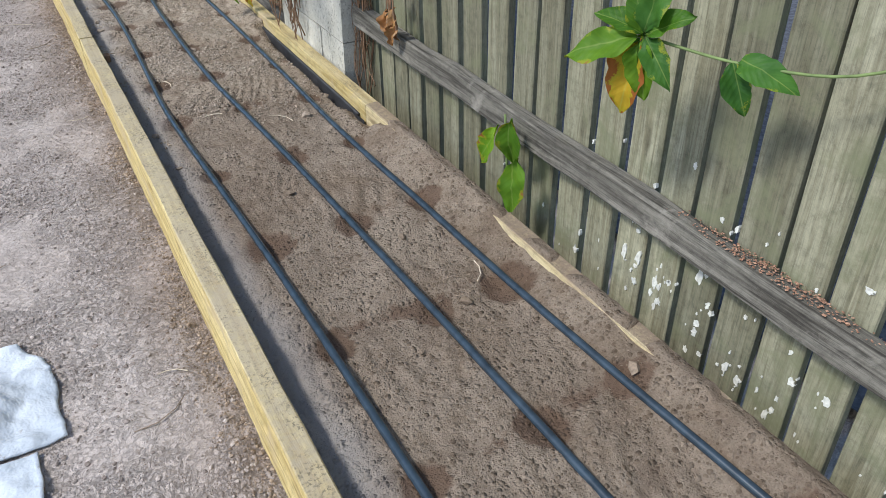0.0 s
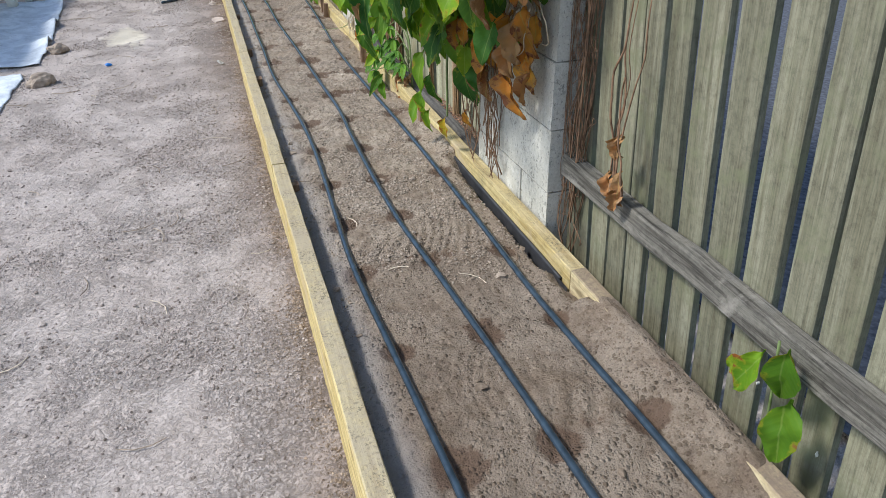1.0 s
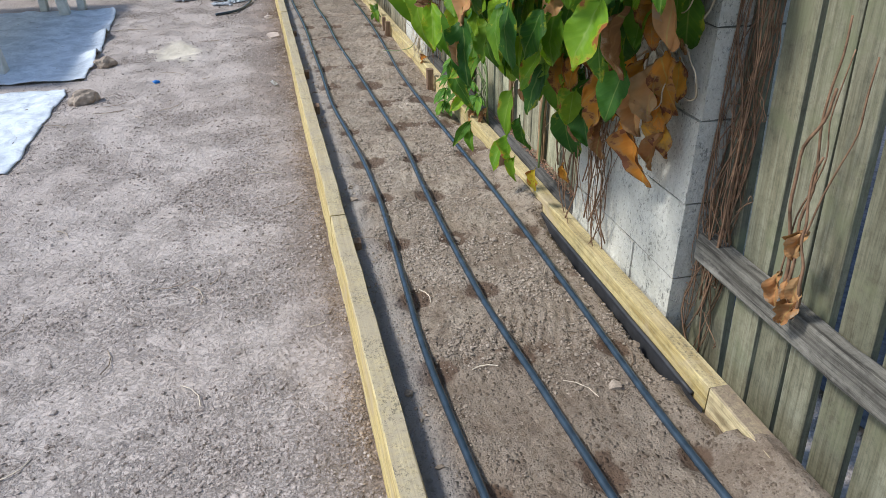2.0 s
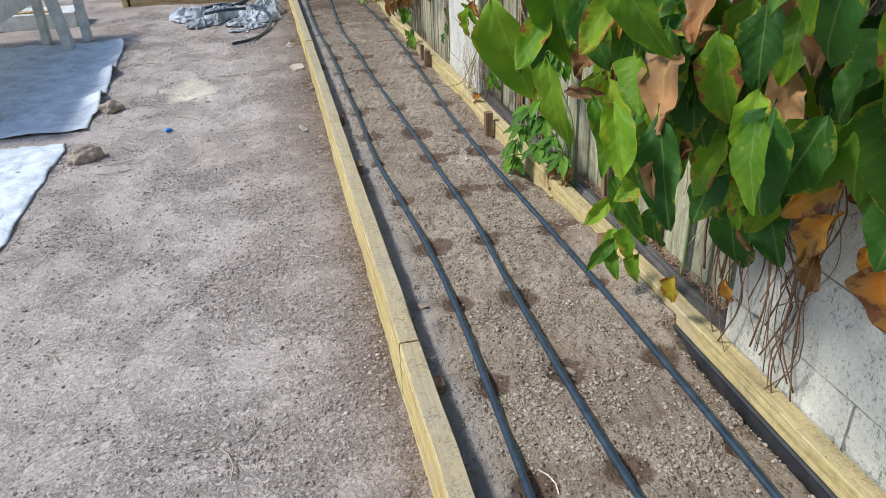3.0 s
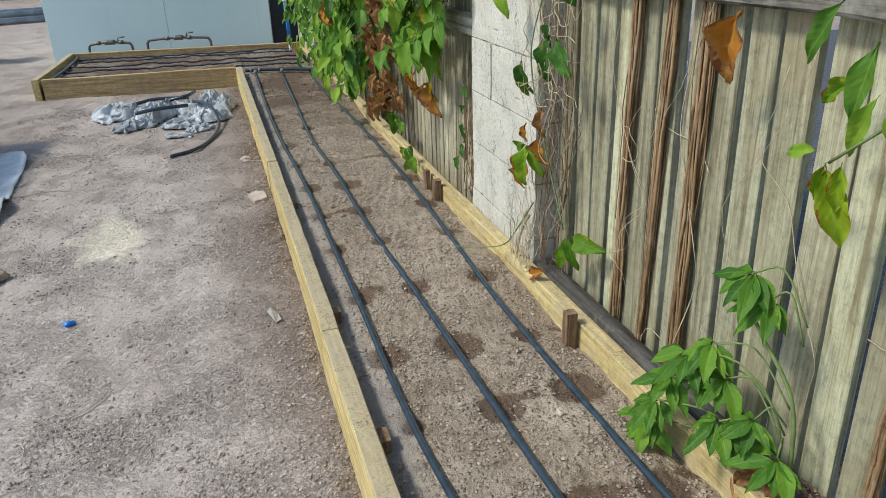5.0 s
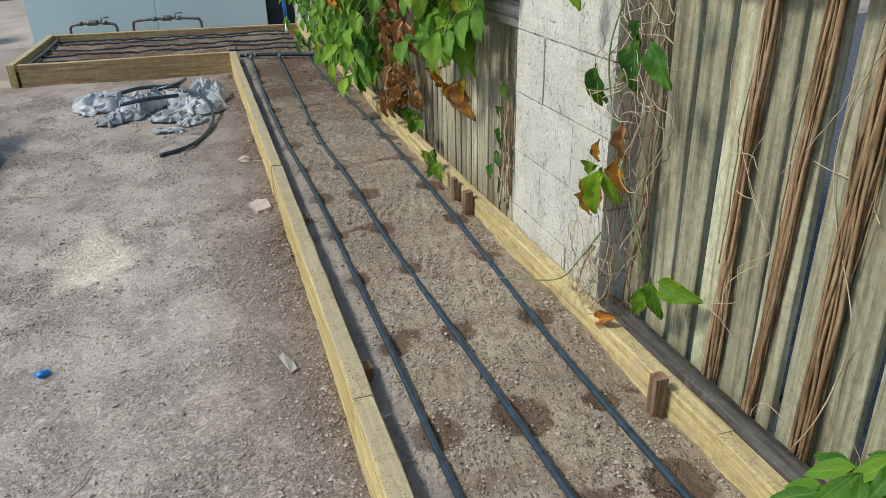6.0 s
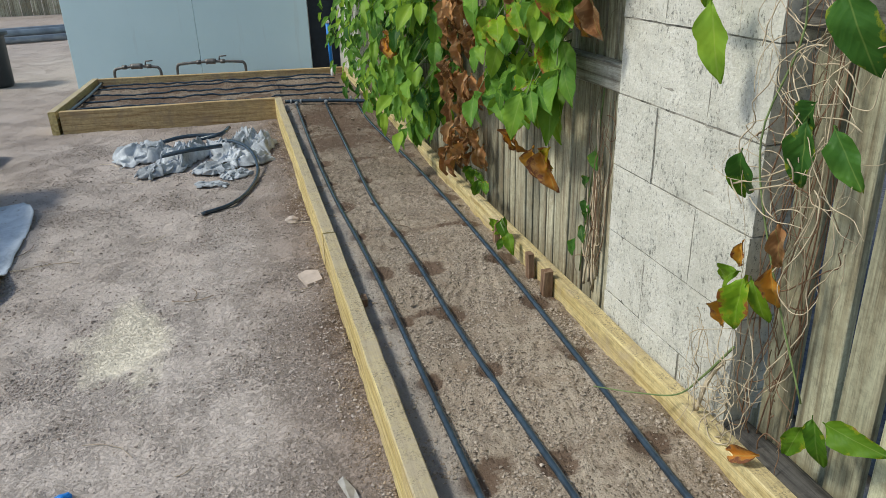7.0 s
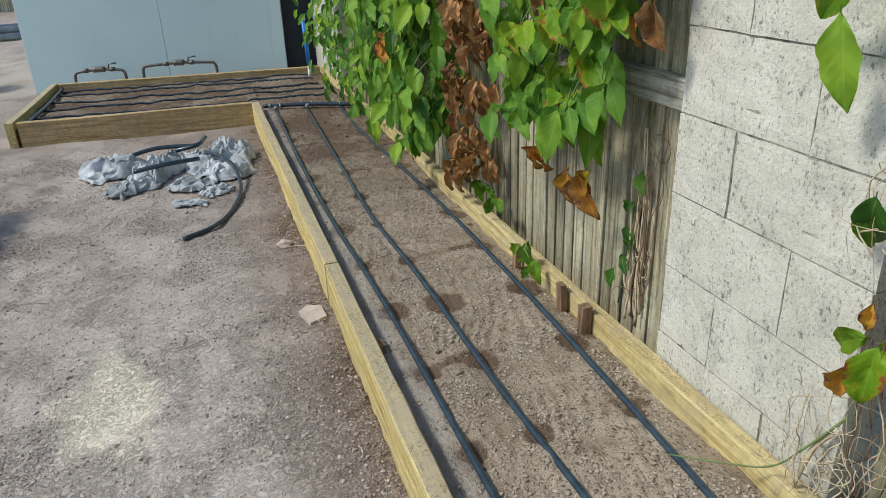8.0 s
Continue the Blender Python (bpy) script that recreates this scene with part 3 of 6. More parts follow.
# Outline of the sun fleck that is painted on the yard as pale colour.
def yard_sun_fleck(x, y):
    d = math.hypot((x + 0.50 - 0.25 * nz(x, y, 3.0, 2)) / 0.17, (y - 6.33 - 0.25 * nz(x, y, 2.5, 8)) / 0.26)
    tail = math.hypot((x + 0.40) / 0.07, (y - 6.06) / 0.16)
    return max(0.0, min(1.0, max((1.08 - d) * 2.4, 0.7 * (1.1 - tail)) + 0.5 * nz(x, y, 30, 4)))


def yard_damp_and_shade(x, y):
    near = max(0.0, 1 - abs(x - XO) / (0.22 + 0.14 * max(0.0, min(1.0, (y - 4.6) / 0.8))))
    # shade lying over the far yard, painted as a darker tone
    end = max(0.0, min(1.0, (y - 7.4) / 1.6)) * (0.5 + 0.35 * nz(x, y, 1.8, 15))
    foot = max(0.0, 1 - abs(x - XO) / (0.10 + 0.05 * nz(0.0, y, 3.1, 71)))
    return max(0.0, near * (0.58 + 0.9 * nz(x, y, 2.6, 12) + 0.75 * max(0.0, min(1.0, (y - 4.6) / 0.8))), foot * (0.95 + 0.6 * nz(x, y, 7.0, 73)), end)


def yard_loose(x, y):
    """Where the sand is scuffed into crumbs: patches, and a strip along the board."""
    near = max(0.0, 1 - abs(x - XO) / 0.55)
    v = 1.6 * nz(x, y, 2.4, 17) + 0.9 * nz(x, y, 6.0, 19) + 1.0 * near - 0.15
    return max(0.0, min(1.0, v))


def drip(x, y):
    best = 0.0
    for line, shift in ((HOSE_A, 0.02), (HOSE_B, 0.0), (HOSE_C, 0.0)):
        for dy in DRIP_Y:
            if abs(y - dy) < 0.14:
                cx = lerp_line(line, dy)
                if abs(x - cx) < 0.14:
                    k = 0.048 * (1 + 0.8 * nz(cx * 9, dy * 5, 1.0, 4))
                    d = math.hypot(x - cx - 0.3 * k, y - dy) / k
                    best = max(best, 1.35 - d)
    band = max(math.exp(-((y - dy - 0.03) / 0.04) ** 2) for dy in DRIP_Y) * max(0.0, 0.22 + 0.7 * nz(x, y, 7.0, 37.3))
    wet_end = max(0.0, min(1.0, (y - 7.2) / 1.2)) * (0.34 + 0.5 * nz(x, y, 2.5, 27))
    return max(0.0, min(1.0, max(best, wet_end, band)))


def soil_edge(y):
    """How far the soil is piled against the rear board: 1 to its top, 0 with an open gap."""
    s = 0.5 + 1.0 * nz(0.0, y, 1.1, 21) + 0.3 * nz(0.0, y, 5.0, 23)
    if y < 2.0:
        s += 0.6
    elif 2.2 < y < 3.1:
        s -= 0.55
    elif y >= 3.1:
        s = 0.12 + 0.3 * nz(0.0, y, 1.1, 21) + 0.45 * max(0.0, min(1.0, (3.8 - y) / 0.3))
    return max(0.0, min(1.0, s))


def buried(y):
    """How far the soil has run over the top of the rear board, 0 to 1."""
    m = 0.3 + 2.2 * nz(0.4, y, 2.3, 51.4) + 0.7 * nz(0.4, y, 9.0, 53.3) + 1.2 * math.exp(-((y - 1.68) / 0.16) ** 2)
    return max(0.0, min(1.0, m)) * max(0.0, min(1.0, (2.1 - y) / 0.15))


def soil_z(x, y):
    if x > RX0:
        t = (x - RX0) / (RX1 - RX0)
        return 0.10 + (0.083 + 0.006 * nz(x, y, 30, 3) - 0.012 * t * t) * min(1.0, 2.2 * buried(y))
    z = 0.118 + 0.014 * nz(x, y, 2.2, 1) + 0.007 * nz(x, y, 8, 2) + 0.005 * nz(x * 1.6, y, 22, 3) + 0.003 * nz(x, y, 60, 6)
    z += 0.006 * nz(x * 0.6, y, 9, 31) + 0.0055 * math.sin((x * 0.97 - y * 0.22 + 0.07 * nz(x, y, 4, 9)) * 2 * math.pi / 0.036) * max(0.0, nz(x * 0.5, y, 4.2, 14) + 0.12)
    z -= 0.014 * drip(x, y)
    f = max(0.0, 1 - (x - XI) / 0.08) if y < 9.6 else 0.0
    z -= 0.018 * f
    e = soil_edge(y)
    g = max(0.0, (x - 0.86) / 0.09)
    z -= 0.028 * g * max(0.0, min(1.0, (y - 3.75) / 0.4)) * max(0.0, min(1.0, (8.2 - y) / 0.8))
    z += g * 0.05 * e - 0.045 * (1 - e) * max(0.0, g - 0.6) * 2.5 * max(0.0, min(1.0, (3.3 - y) / 0.3))
    cap = 0.152 + 0.026 * buried(y)
    return min(z, cap + 0.02 * (z - cap))


# Strip behind the front board where its shadow is painted grey.
def soil_board_shade(x, y):
    f = max(0.0, 1 - (x - XI) / (0.10 + 0.03 * nz(x, y, 6, 5))) if y < 9.6 else 0.0
    return min(1.0, f * 1.6)


def soil_dry(x, y):
    """The first stretch is freshly watered and darker, the middle has dried out."""
    v = min(1.0, (y - 2.1) / 1.1) - max(0.0, (y - 6.6) / 2.2)
    return max(0.0, min(1.0, v + 0.5 * nz(x, y, 3.0, 33)))


# ---- ground ----
def steps(a, c, d):
    n = int(round((c - a) / d))
    return [a + (c - a) * i / n for i in range(n + 1)]


xs = [-2500, -300, -60, -20, -8, -5, -3.5, -2.6] + steps(-2.4, -1.1, 0.08) + steps(-1.06, 0.26, 0.016) + [0.32, 0.6, 0.9, 1.02, 1.1, 1.3, 1.6, 2.5, 6, 20, 60, 300, 2500]
ys = [-2500, -300, -60, -20, -8, -3, -1] + steps(-0.5, 1.0, 0.06) + steps(1.016, 9.6, 0.018) + steps(9.65, 12.0, 0.08) + [12.5, 14, 17, 20, 25, 40, 80, 300, 2500]
ground = sheet("ground", xs, ys, yard_z, M_YARD, (("pale", yard_sun_fleck), ("damp", yard_damp_and_shade), ("loose", yard_loose)))
tagged(ground, "dry pinkish grey sandy yard with scuffed tracks", "ground", "", "structure")

neighbour = mesh_ob("road", [(1.35, -20, 0.02), (40, -20, 0.02), (40, 9.9, 0.02), (1.35, 9.9, 0.02)], [(0, 1, 2, 3)], M_ASPHALT)
tagged(neighbour, "dark blue grey rough paving beyond the fence", "paving", "", "structure")

# ---- bed soil ----
soil = sheet("garden_soil", steps(XI, RX0, 0.009) + [RX0 + 0.006, RX0 + 0.018, RX0 + 0.03, RX1 - 0.006, RX1 - 0.001], steps(-0.8, 10.9, 0.0095), soil_z, M_SOIL, (("damp", drip), ("grey", soil_board_shade), ("dry", soil_dry)))
tagged(soil, "loose brown sandy soil with damp dripper rings", "soil", "", "structure")


# ---- the raised bed of sleepers ----
bed = thing("raised_garden_bed", (0.3, 4.5, 0), "long raised garden bed of pale yellow treated pine sleepers", "garden bed")


def board(p0, p1, width, z0, z1, seed, mat=M_SLEEPER, owner=bed, name="sleeper", side=0):
    """A sleeper from p0 to p1 (plan points of its centre line)."""
    d = Vector((p1[0] - p0[0], p1[1] - p0[1], 0))
    me = plank_mesh(name, mat, d.length, width, z1 - z0, 1, 0.12, 0.0008, 0.0026, seed)
    turn = math.atan2(-d.x, d.y)
    m = Matrix.Translation((p0[0], p0[1], (z0 + z1) / 2)) @ Matrix.Rotation(turn, 4, "Z")
    return put(name, me, owner, "", Matrix.Translation(-owner.location) @ m)


xc = (XI + XO) / 2
for i, (a, c) in enumerate(((-1.2, 3.146), (3.150, 4.888), (4.892, 6.64), (6.644, 9.59))):
    board((xc + 0.001 * (i % 2), a), (xc + 0.002 * (-1) ** i, c), XI - XO, -0.03, TOP + 0.001 * (i % 2), 10 + i)
xr = (RX0 + RX1) / 2
for i, (a, c) in enumerate(((-1.2, 2.1), (2.104, 4.5), (4.504, 6.9), (6.904, 10.85))):
    board((xr + 0.002 * (i % 2), a), (xr - 0.003 * (i % 2), c), RX1 - RX0, -0.03, 0.172 - 0.003 * i, 30 + i, M_SLEEPER_SOILED if i == 0 else M_SLEEPER_CLEAN)
# the far leg of the bed
B0, B1, B2, B3 = (-1.335, 9.70), (-1.255, 11.15), (0.97, 10.86), (0.25, 9.59)
board((B0[0] + 0.05, B0[1] - 0.003), B3, 0.05, -0.03, 0.166, 51, M_SLEEPER_X)
board((B0[0], B0[1] - 0.03), B1, 0.05, -0.03, 0.170, 52, M_SLEEPER)
board((B1[0] + 0.03, B1[1] - 0.03), B2, 0.05, -0.03, 0.168, 53, M_SLEEPER_X)


def far_soil(u, v):
    x0, y0 = B0[0] + (B1[0] - B0[0]) * v, B0[1] + (B1[1] - B0[1]) * v
    x1, y1 = 0.24 + 0.08 * min(1.0, 12 * v), B3[1] + (10.94 - B3[1]) * v
    x, y = x0 + (x1 - x0) * u, y0 + (y1 - y0) * u
    return x, y, 0.113 + 0.012 * nz(x, y, 5, 2) + 0.010 * nz(x, y, 14, 3) + 0.004 * nz(x, y, 40, 3)


fv = [far_soil(i / 110, j / 90) for j in range(91) for i in range(111)]
ff = [(j * 111 + i, j * 111 + i + 1, (j + 1) * 111 + i + 1, (j + 1) * 111 + i) for j in range(90) for i in range(110)]
far = mesh_ob("garden_soil", fv, ff, M_SOIL, None, "", True)
# damp brown soil, darkened further to paint in the shade over the far bed
far.data.attributes.new("damp", "FLOAT", "POINT").data.foreach_set("value", [0.40 + 0.5 * nz(p[0], p[1], 4.0, 6) for p in fv])
far.data.attributes.new("dry", "FLOAT", "POINT").data.foreach_set("value", [0.1] * len(fv))
tagged(far, "brown soil filling the far leg of the bed", "soil", "", "structure")

liner = tube_ob("liner_fold", [(RX0 - 0.004, y, 0.118 + 0.006 * nz(0, y, 4)) for y in steps(2.15, 3.2, 0.05)], 0.006, M_LINER, None, "", 6)
bm = bmesh.new()
rows = [[bm.verts.new((RX0 - 0.006 - 0.006 * abs(nz(y, z, 9)), y, z)) for z in (0.02, 0.06, 0.09, 0.118 + 0.008 * nz(0, y, 4))] for y in steps(2.1, 3.3, 0.04)]
for r0, r1 in zip(rows, rows[1:]):
    for k in range(3):
        bm.faces.new((r0[k], r0[k + 1], r1[k + 1], r1[k]))
lin = part("plastic_liner", bm, M_LINER, None)
tagged(lin, "black plastic liner tucked against the rear sleeper", "liner")
liner.parent = lin


def stake(x, y, z0, z1, w, d, seed, lean=0.0):
    me = plank_mesh("stake", M_STAKE, z1 - z0, w, d, 2, 0.08, 0.0008, 0.002, seed)
    put("stake", me, bed, "red brown hardwood stake", Matrix.Translation(-bed.location) @ pose(x, y, z0, lean, 0, 0))


for i, (x, y, z1, w, d) in enumerate(((0.932, 4.69, 0.205, 0.034, 0.030), (0.934, 6.12, 0.195, 0.022, 0.035), (0.934, 5.98, 0.195, 0.034, 0.03), (0.934, 6.47, 0.19, 0.024, 0.03), (0.936, 3.50, 0.185, 0.03, 0.035), (0.314, 3.02, 0.132, 0.03, 0.04), (0.314, 4.42, 0.14, 0.03, 0.05), (0.314, 5.05, 0.135, 0.03, 0.04), (0.314, 6.1, 0.135, 0.03, 0.04))):
    stake(x, y, -0.05, z1, w, d, 60 + i, 2 * (-1) ** i)


# ---- drip hoses ----
def hose(line):
    knots = [(x, y, 0) for y, x in line]
    pts = smooth_path(knots, 14)
    pts = [sum(pts[max(0, i - 9):i + 10], Vector()) / len(pts[max(0, i - 9):i + 10]) if 9 < i < len(pts) - 10 else p for i, p in enumerate(pts)]
    out = []
    for i, p in enumerate(pts):
        zz = max(soil_z(p.x + o, p.y) for o in (-0.008, 0, 0.008))
        out.append(zz)
    sm = [sum(out[max(0, i - 22):i + 23]) / len(out[max(0, i - 22):i + 23]) for i in range(len(out))]
    pts = [Vector((p.x, p.y, z + 0.0085)) for p, z in zip(pts, sm)]
    pts[-1].z = 0.135
    ob = tube_ob("drip_hose", pts, 0.0092, M_HOSE, None, "", 10)
    return tagged(ob, "black poly drip hose lying along the soil", "hose", "drip hoses in the bed")


for line in (HOSE_A, HOSE_B, HOSE_C):
    hose(line)

manifold = tube_ob("manifold_pipe", smooth_path([(0.325, 9.53, 0.14), (0.5, 9.47, 0.145), (0.7, 9.40, 0.145), (0.93, 9.30, 0.14)], 10), 0.014, M_HOSE)
tagged(manifold, "black feed pipe with three clamped tees", "pipe")
for line in (HOSE_A, HOSE_B, HOSE_C):
    y, x = line[-1]
    for off in (-0.035, 0.035):
        tube_ob("clamp", [(x + off - 0.006, y + 0.03 - 0.38 * off, 0.144), (x + off + 0.006, y + 0.03 - 0.38 * off, 0.144)], 0.019, M_FITTING, manifold, "grey hose clamp", 10)
    tube_ob("clamp", [(x, y - 0.028, 0.138), (x, y - 0.014, 0.138)], 0.016, M_FITTING, manifold, "grey hose clamp", 10)


def far_line(v, wob, seed, r=0.0092):
    pts = []
    for i in range(61):
        u = 0.05 + 1.28 * i / 60
        x, y, z = far_soil(u, v + wob * nz(u * 3, seed, 1.0))
        if x > 0.26:
            z = max(z, soil_z(max(x, XI), y))
        pts.append((x, y, z + 0.006))
    ob = tube_ob("drip_hose", pts, r, M_HOSE, None, "", 8)
    tagged(ob, "black poly drip hose across the far bed", "hose", "drip hoses in the far bed")


for i, v in enumerate((0.2, 0.4, 0.58, 0.78, 0.9)):
    far_line(v, 0.02, i * 3.3, 0.008)
x, y, z = far_soil(0.045, 0.06)
x2, y2, z2 = far_soil(0.045, 0.94)
header = tube_ob("header_pipe", smooth_path([(x, y, z + 0.012), ((x + x2) / 2 + 0.02, (y + y2) / 2, z + 0.02), (x2, y2, z2 + 0.03)], 10), 0.014, M_HOSE)
tagged(header, "black header pipe along the end board", "pipe")


# ---- fence ----
def paling(owner, y, w, z0, z1, x, mat, seed, tilt=0.0, label=""):
    me = plank_mesh("paling", mat, z1 - z0, 0.022, w, 2, 0.3, 0.0008, 0.0025, seed)
    return put("paling", me, owner, label, Matrix.Translation(-owner.location) @ pose(x + 0.011, y, z0, tilt, 0, 0))


def fence_run(y0, y1, mats, seed, pitch, width, rails, label, lean=0.0, rail_mat=M_RAIL):
    rg = random.Random(seed)
    f = thing("paling_fence", (PAL, (y0 + y1) / 2, 0), label, "fence", "fence runs")
    y = y0
    i = 0
    spans = []
    while y < y1:
        w = width * rg.uniform(0.9, 1.08)
        paling(f, y + w / 2, w, rg.uniform(-0.02, 0.02), 1.8 + rg.uniform(-0.02, 0.02), PAL + (rg.uniform(-0.002, 0.006) if seed != 3 else rg.uniform(0.0, 0.001)), mats[rg.randrange(len(mats))], seed * 100 + i, rg.uniform(-0.6, 0.6) - lean)
        spans.append((y + 0.006, y + w - 0.006))
        y += w + (pitch - width) * rg.uniform(0.55, 1.5)
        i += 1
    for k, (z0, z1, depth) in enumerate(rails):
        me = plank_mesh("rail", rail_mat, y1 - y0, depth, z1 - z0, 1, 0.15, 0.002, 0.006, seed * 7 + k)
        put("rail", me, f, "grey weathered rail", Matrix.Translation(-f.location) @ Matrix.Translation((PAL - depth / 2 - 0.001, y0, (z0 + z1) / 2)))
    return f, spans


fence_a, SPANS = fence_run(-1.3, 2.36, (M_PALING,), 3, 0.105, 0.084, ((0.335, 0.405, 0.045), (1.42, 1.49, 0.045)), "grey green paling fence with gaps and a dark low rail", 4.0)
fence_b, _ = fence_run(2.98, 5.12, (M_PALING_PALE, M_PALING_OLIVE), 5, 0.104, 0.083, ((1.06, 1.13, 0.045),), "weathered paling fence overgrown with dry vine stems", 1.5)
fence_c, _ = fence_run(5.75, 10.15, (M_PALING_OLD,), 8, 0.068, 0.058, ((0.82, 0.90, 0.045), (1.5, 1.57, 0.045)), "silvered narrow paling fence behind hanging creeper", 0.0, M_RAIL_SILVER)

M_PLINTH = wood("blackened_old_timber", (0.085, 0.08, 0.072), (0.165, 0.155, 0.14), (0.04, 0.037, 0.033), 1, (0.21, 0.18, 0.145), 0.25)
v, f = [], []
tube(v, f, [(1.048 + 0.002 * nz(0, y, 2.0, 5), y, 0.128 + 0.005 * nz(0, y, 1.6, 9)) for y in steps(2.99, 5.10, 0.08)], 0.040, 16)
plinth = mesh_ob("plinth_log", [(p[0] + 0.004 * nz(p[1], p[2], 14, 3), p[1], p[2] * 1.02 + 0.003 * nz(p[0], p[1], 20, 4)) for p in v], f, M_PLINTH, None, "", True)
tagged(plinth, "dark old round log lying along the fence foot", "log")


# ---- block pillars ----
def block_mesh(length, seed):
    rg = random.Random(seed)
    bm = bmesh.new()
    bmesh.ops.create_cube(bm, size=1.0)
    bmesh.ops.subdivide_edges(bm, edges=bm.edges[:], cuts=7, use_grid_fill=True)
    for v in bm.verts:
        ends = [abs(c) > 0.49 for c in v.co]
        v.co = Vector((v.co.x * 0.19, v.co.y * length, v.co.z * 0.197))
        if sum(ends) == 2:
            # worn and chipped arrises
            chip = 0.0008 + 0.0012 * rg.random() ** 3
            v.co -= Vector([math.copysign(chip * rg.uniform(0.4, 1.2), c) if e else 0.0 for c, e in zip(v.co, ends)])
        else:
            v.co.x += rg.gauss(0, 0.0007)
    me = bpy.data.meshes.new("block")
    bm.to_mesh(me)
    bm.free()
    me.materials.append(M_BLOCK)
    return me


FULL, HALF = [block_mesh(0.3965, i) for i in range(3)], [block_mesh(0.1965, 9 + i) for i in range(3)]


def pillar(y0, z_joint, half_first, label, y1=None):
    """A pier of blocks one and a half long; z_joint is one bed joint, half_first tells if the course above it starts with a half block."""
    p = thing("block_pillar", (FACE + 0.095, y0 + 0.3, 0), label, "pillar", "block pillars")
    z = z_joint - 0.4
    first = half_first
    k = 0
    length = (y1 - y0) if y1 else 0.588
    while z < 2.0:
        y = y0
        run = first
        while y < y0 + length - 0.05:
            w = 0.1965 if run else 0.3965
            if y + w > y0 + length + 0.02:
                w = 0.1965
            me = (HALF if w < 0.2 else FULL)[k % 3]
            put("block", me, p, "", Matrix.Translation(-p.location) @ Matrix.Translation((FACE + 0.095 + 0.0015 * ((k * 7) % 3), y + w / 2, z + 0.1)))
            y += w + 0.0035
            run = False
            k += 1
        z += 0.2
        first = not first
    v, f = plank(2.0 - z_joint + 0.4, 0.183, length - 0.014, 2, 0.5, 0.0, 0.002)
    core = mesh_ob("mortar", v, f, M_MORTAR, p, "grey recessed mortar")
    core.matrix_basis = Matrix.Translation(-p.location) @ Matrix.Translation((FACE + 0.096, y0 + length / 2, z_joint - 0.4))
    return p


pillar(2.385, 0.27, False, "grey concrete block pillar with dry vine over it")
pillar(5.115, 0.235, False, "pale grey concrete block pillar between fence runs")
pillar(10.12, 0.24, True, "grey concrete block wall end beside the shed", 11.3)


# ---- shed wall at the end ----
W0, W1 = (-1.52, 11.70), (0.73, 11.36)
wd = Vector((W1[0] - W0[0], W1[1] - W0[1], 0))
wa = math.atan2(wd.y, wd.x)
shed = thing("shed", (-0.45, 12.5, 0), "pale blue green sheet clad shed", "shed", "", "structure")


def shed_box(name, u0, u1, d0, d1, z0, z1, mat, label=""):
    bm = bmesh.new()
    bmesh.ops.create_cube(bm, size=1.0)
    bmesh.ops.scale(bm, vec=(u1 - u0, d1 - d0, z1 - z0), verts=bm.verts)
    bmesh.ops.bevel(bm, geom=bm.edges[:], offset=0.002, segments=1, affect="EDGES")
    ob = part(name, bm, mat, shed, label)
    m = Matrix.Translation((W0[0], W0[1], 0)) @ Matrix.Rotation(wa, 4, "Z") @ Matrix.Translation(((u0 + u1) / 2, (d0 + d1) / 2, (z0 + z1) / 2))
    ob.matrix_basis = Matrix.Translation(-shed.location) @ m
    return ob


LW = wd.length
seam = 1.20
shed_box("wall_panel", 0.0, seam - 0.0015, 0, 0.08, 0.0, 2.4, M_WALL)
shed_box("wall_panel", seam + 0.0015, LW, 0, 0.08, 0.0, 2.4, M_WALL)
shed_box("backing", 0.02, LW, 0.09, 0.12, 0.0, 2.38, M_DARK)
shed_box("side_wall", 0.0, 0.08, 0.13, 3.0, 0.0, 2.4, M_WALL)
# near-black sheet that stands in for the shade inside the doorway
shed_box("doorway_lining", LW + 0.002, LW + 0.9, 0.10, 0.14, 0.0, 2.4, M_DARK, "near-black sheet standing in for the shaded doorway")
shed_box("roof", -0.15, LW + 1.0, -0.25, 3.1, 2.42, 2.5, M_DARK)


def tap_set(x0, x1, y, z, valve):
    t = thing("standpipe_loop", ((x0 + x1) / 2, y, 0), "dark metal water pipe loop with valve and union", "pipe", "pipe loops")
    r = 0.013
    v0 = -t.location
    def at(x, zz):
        return Vector((x, y + (x - x0) * math.tan(wa), zz)) + v0
    tube_ob("pipe", smooth_path([at(x0, 0.0), at(x0, z - 0.06), at(x0 + 0.012, z - 0.015), at(x0 + 0.05, z), at((x0 + x1) / 2, z + 0.012), at(x1 - 0.05, z), at(x1 - 0.012, z - 0.015), at(x1, z - 0.06), at(x1, 0.0)], 6), r, M_STEEL, t, "", 8)
    mid = (x0 + x1) / 2
    valve_ob = tube_ob("valve_body", [at(mid - valve, z + 0.010), at(mid - valve * 0.6, z + 0.013), at(mid + valve * 0.6, z + 0.013), at(mid + valve, z + 0.010)], 0.026, M_STEEL, t, "dull brass valve body", 8)
    for o in (-0.11, 0.11):
        tube_ob("union", [at(mid + o - 0.02, z + 0.008), at(mid + o + 0.02, z + 0.008)], 0.021, M_STEEL, t, "", 6)
    tube_ob("handle", [at(mid + 0.08, z + 0.02), at(mid + 0.085, z + 0.055), at(mid + 0.15, z + 0.06)], 0.007, M_STEEL, valve_ob, "", 6)


tap_set(-1.12, -0.70, 11.38, 0.215, 0.05)
tap_set(-0.55, 0.08, 11.30, 0.23, 0.045)

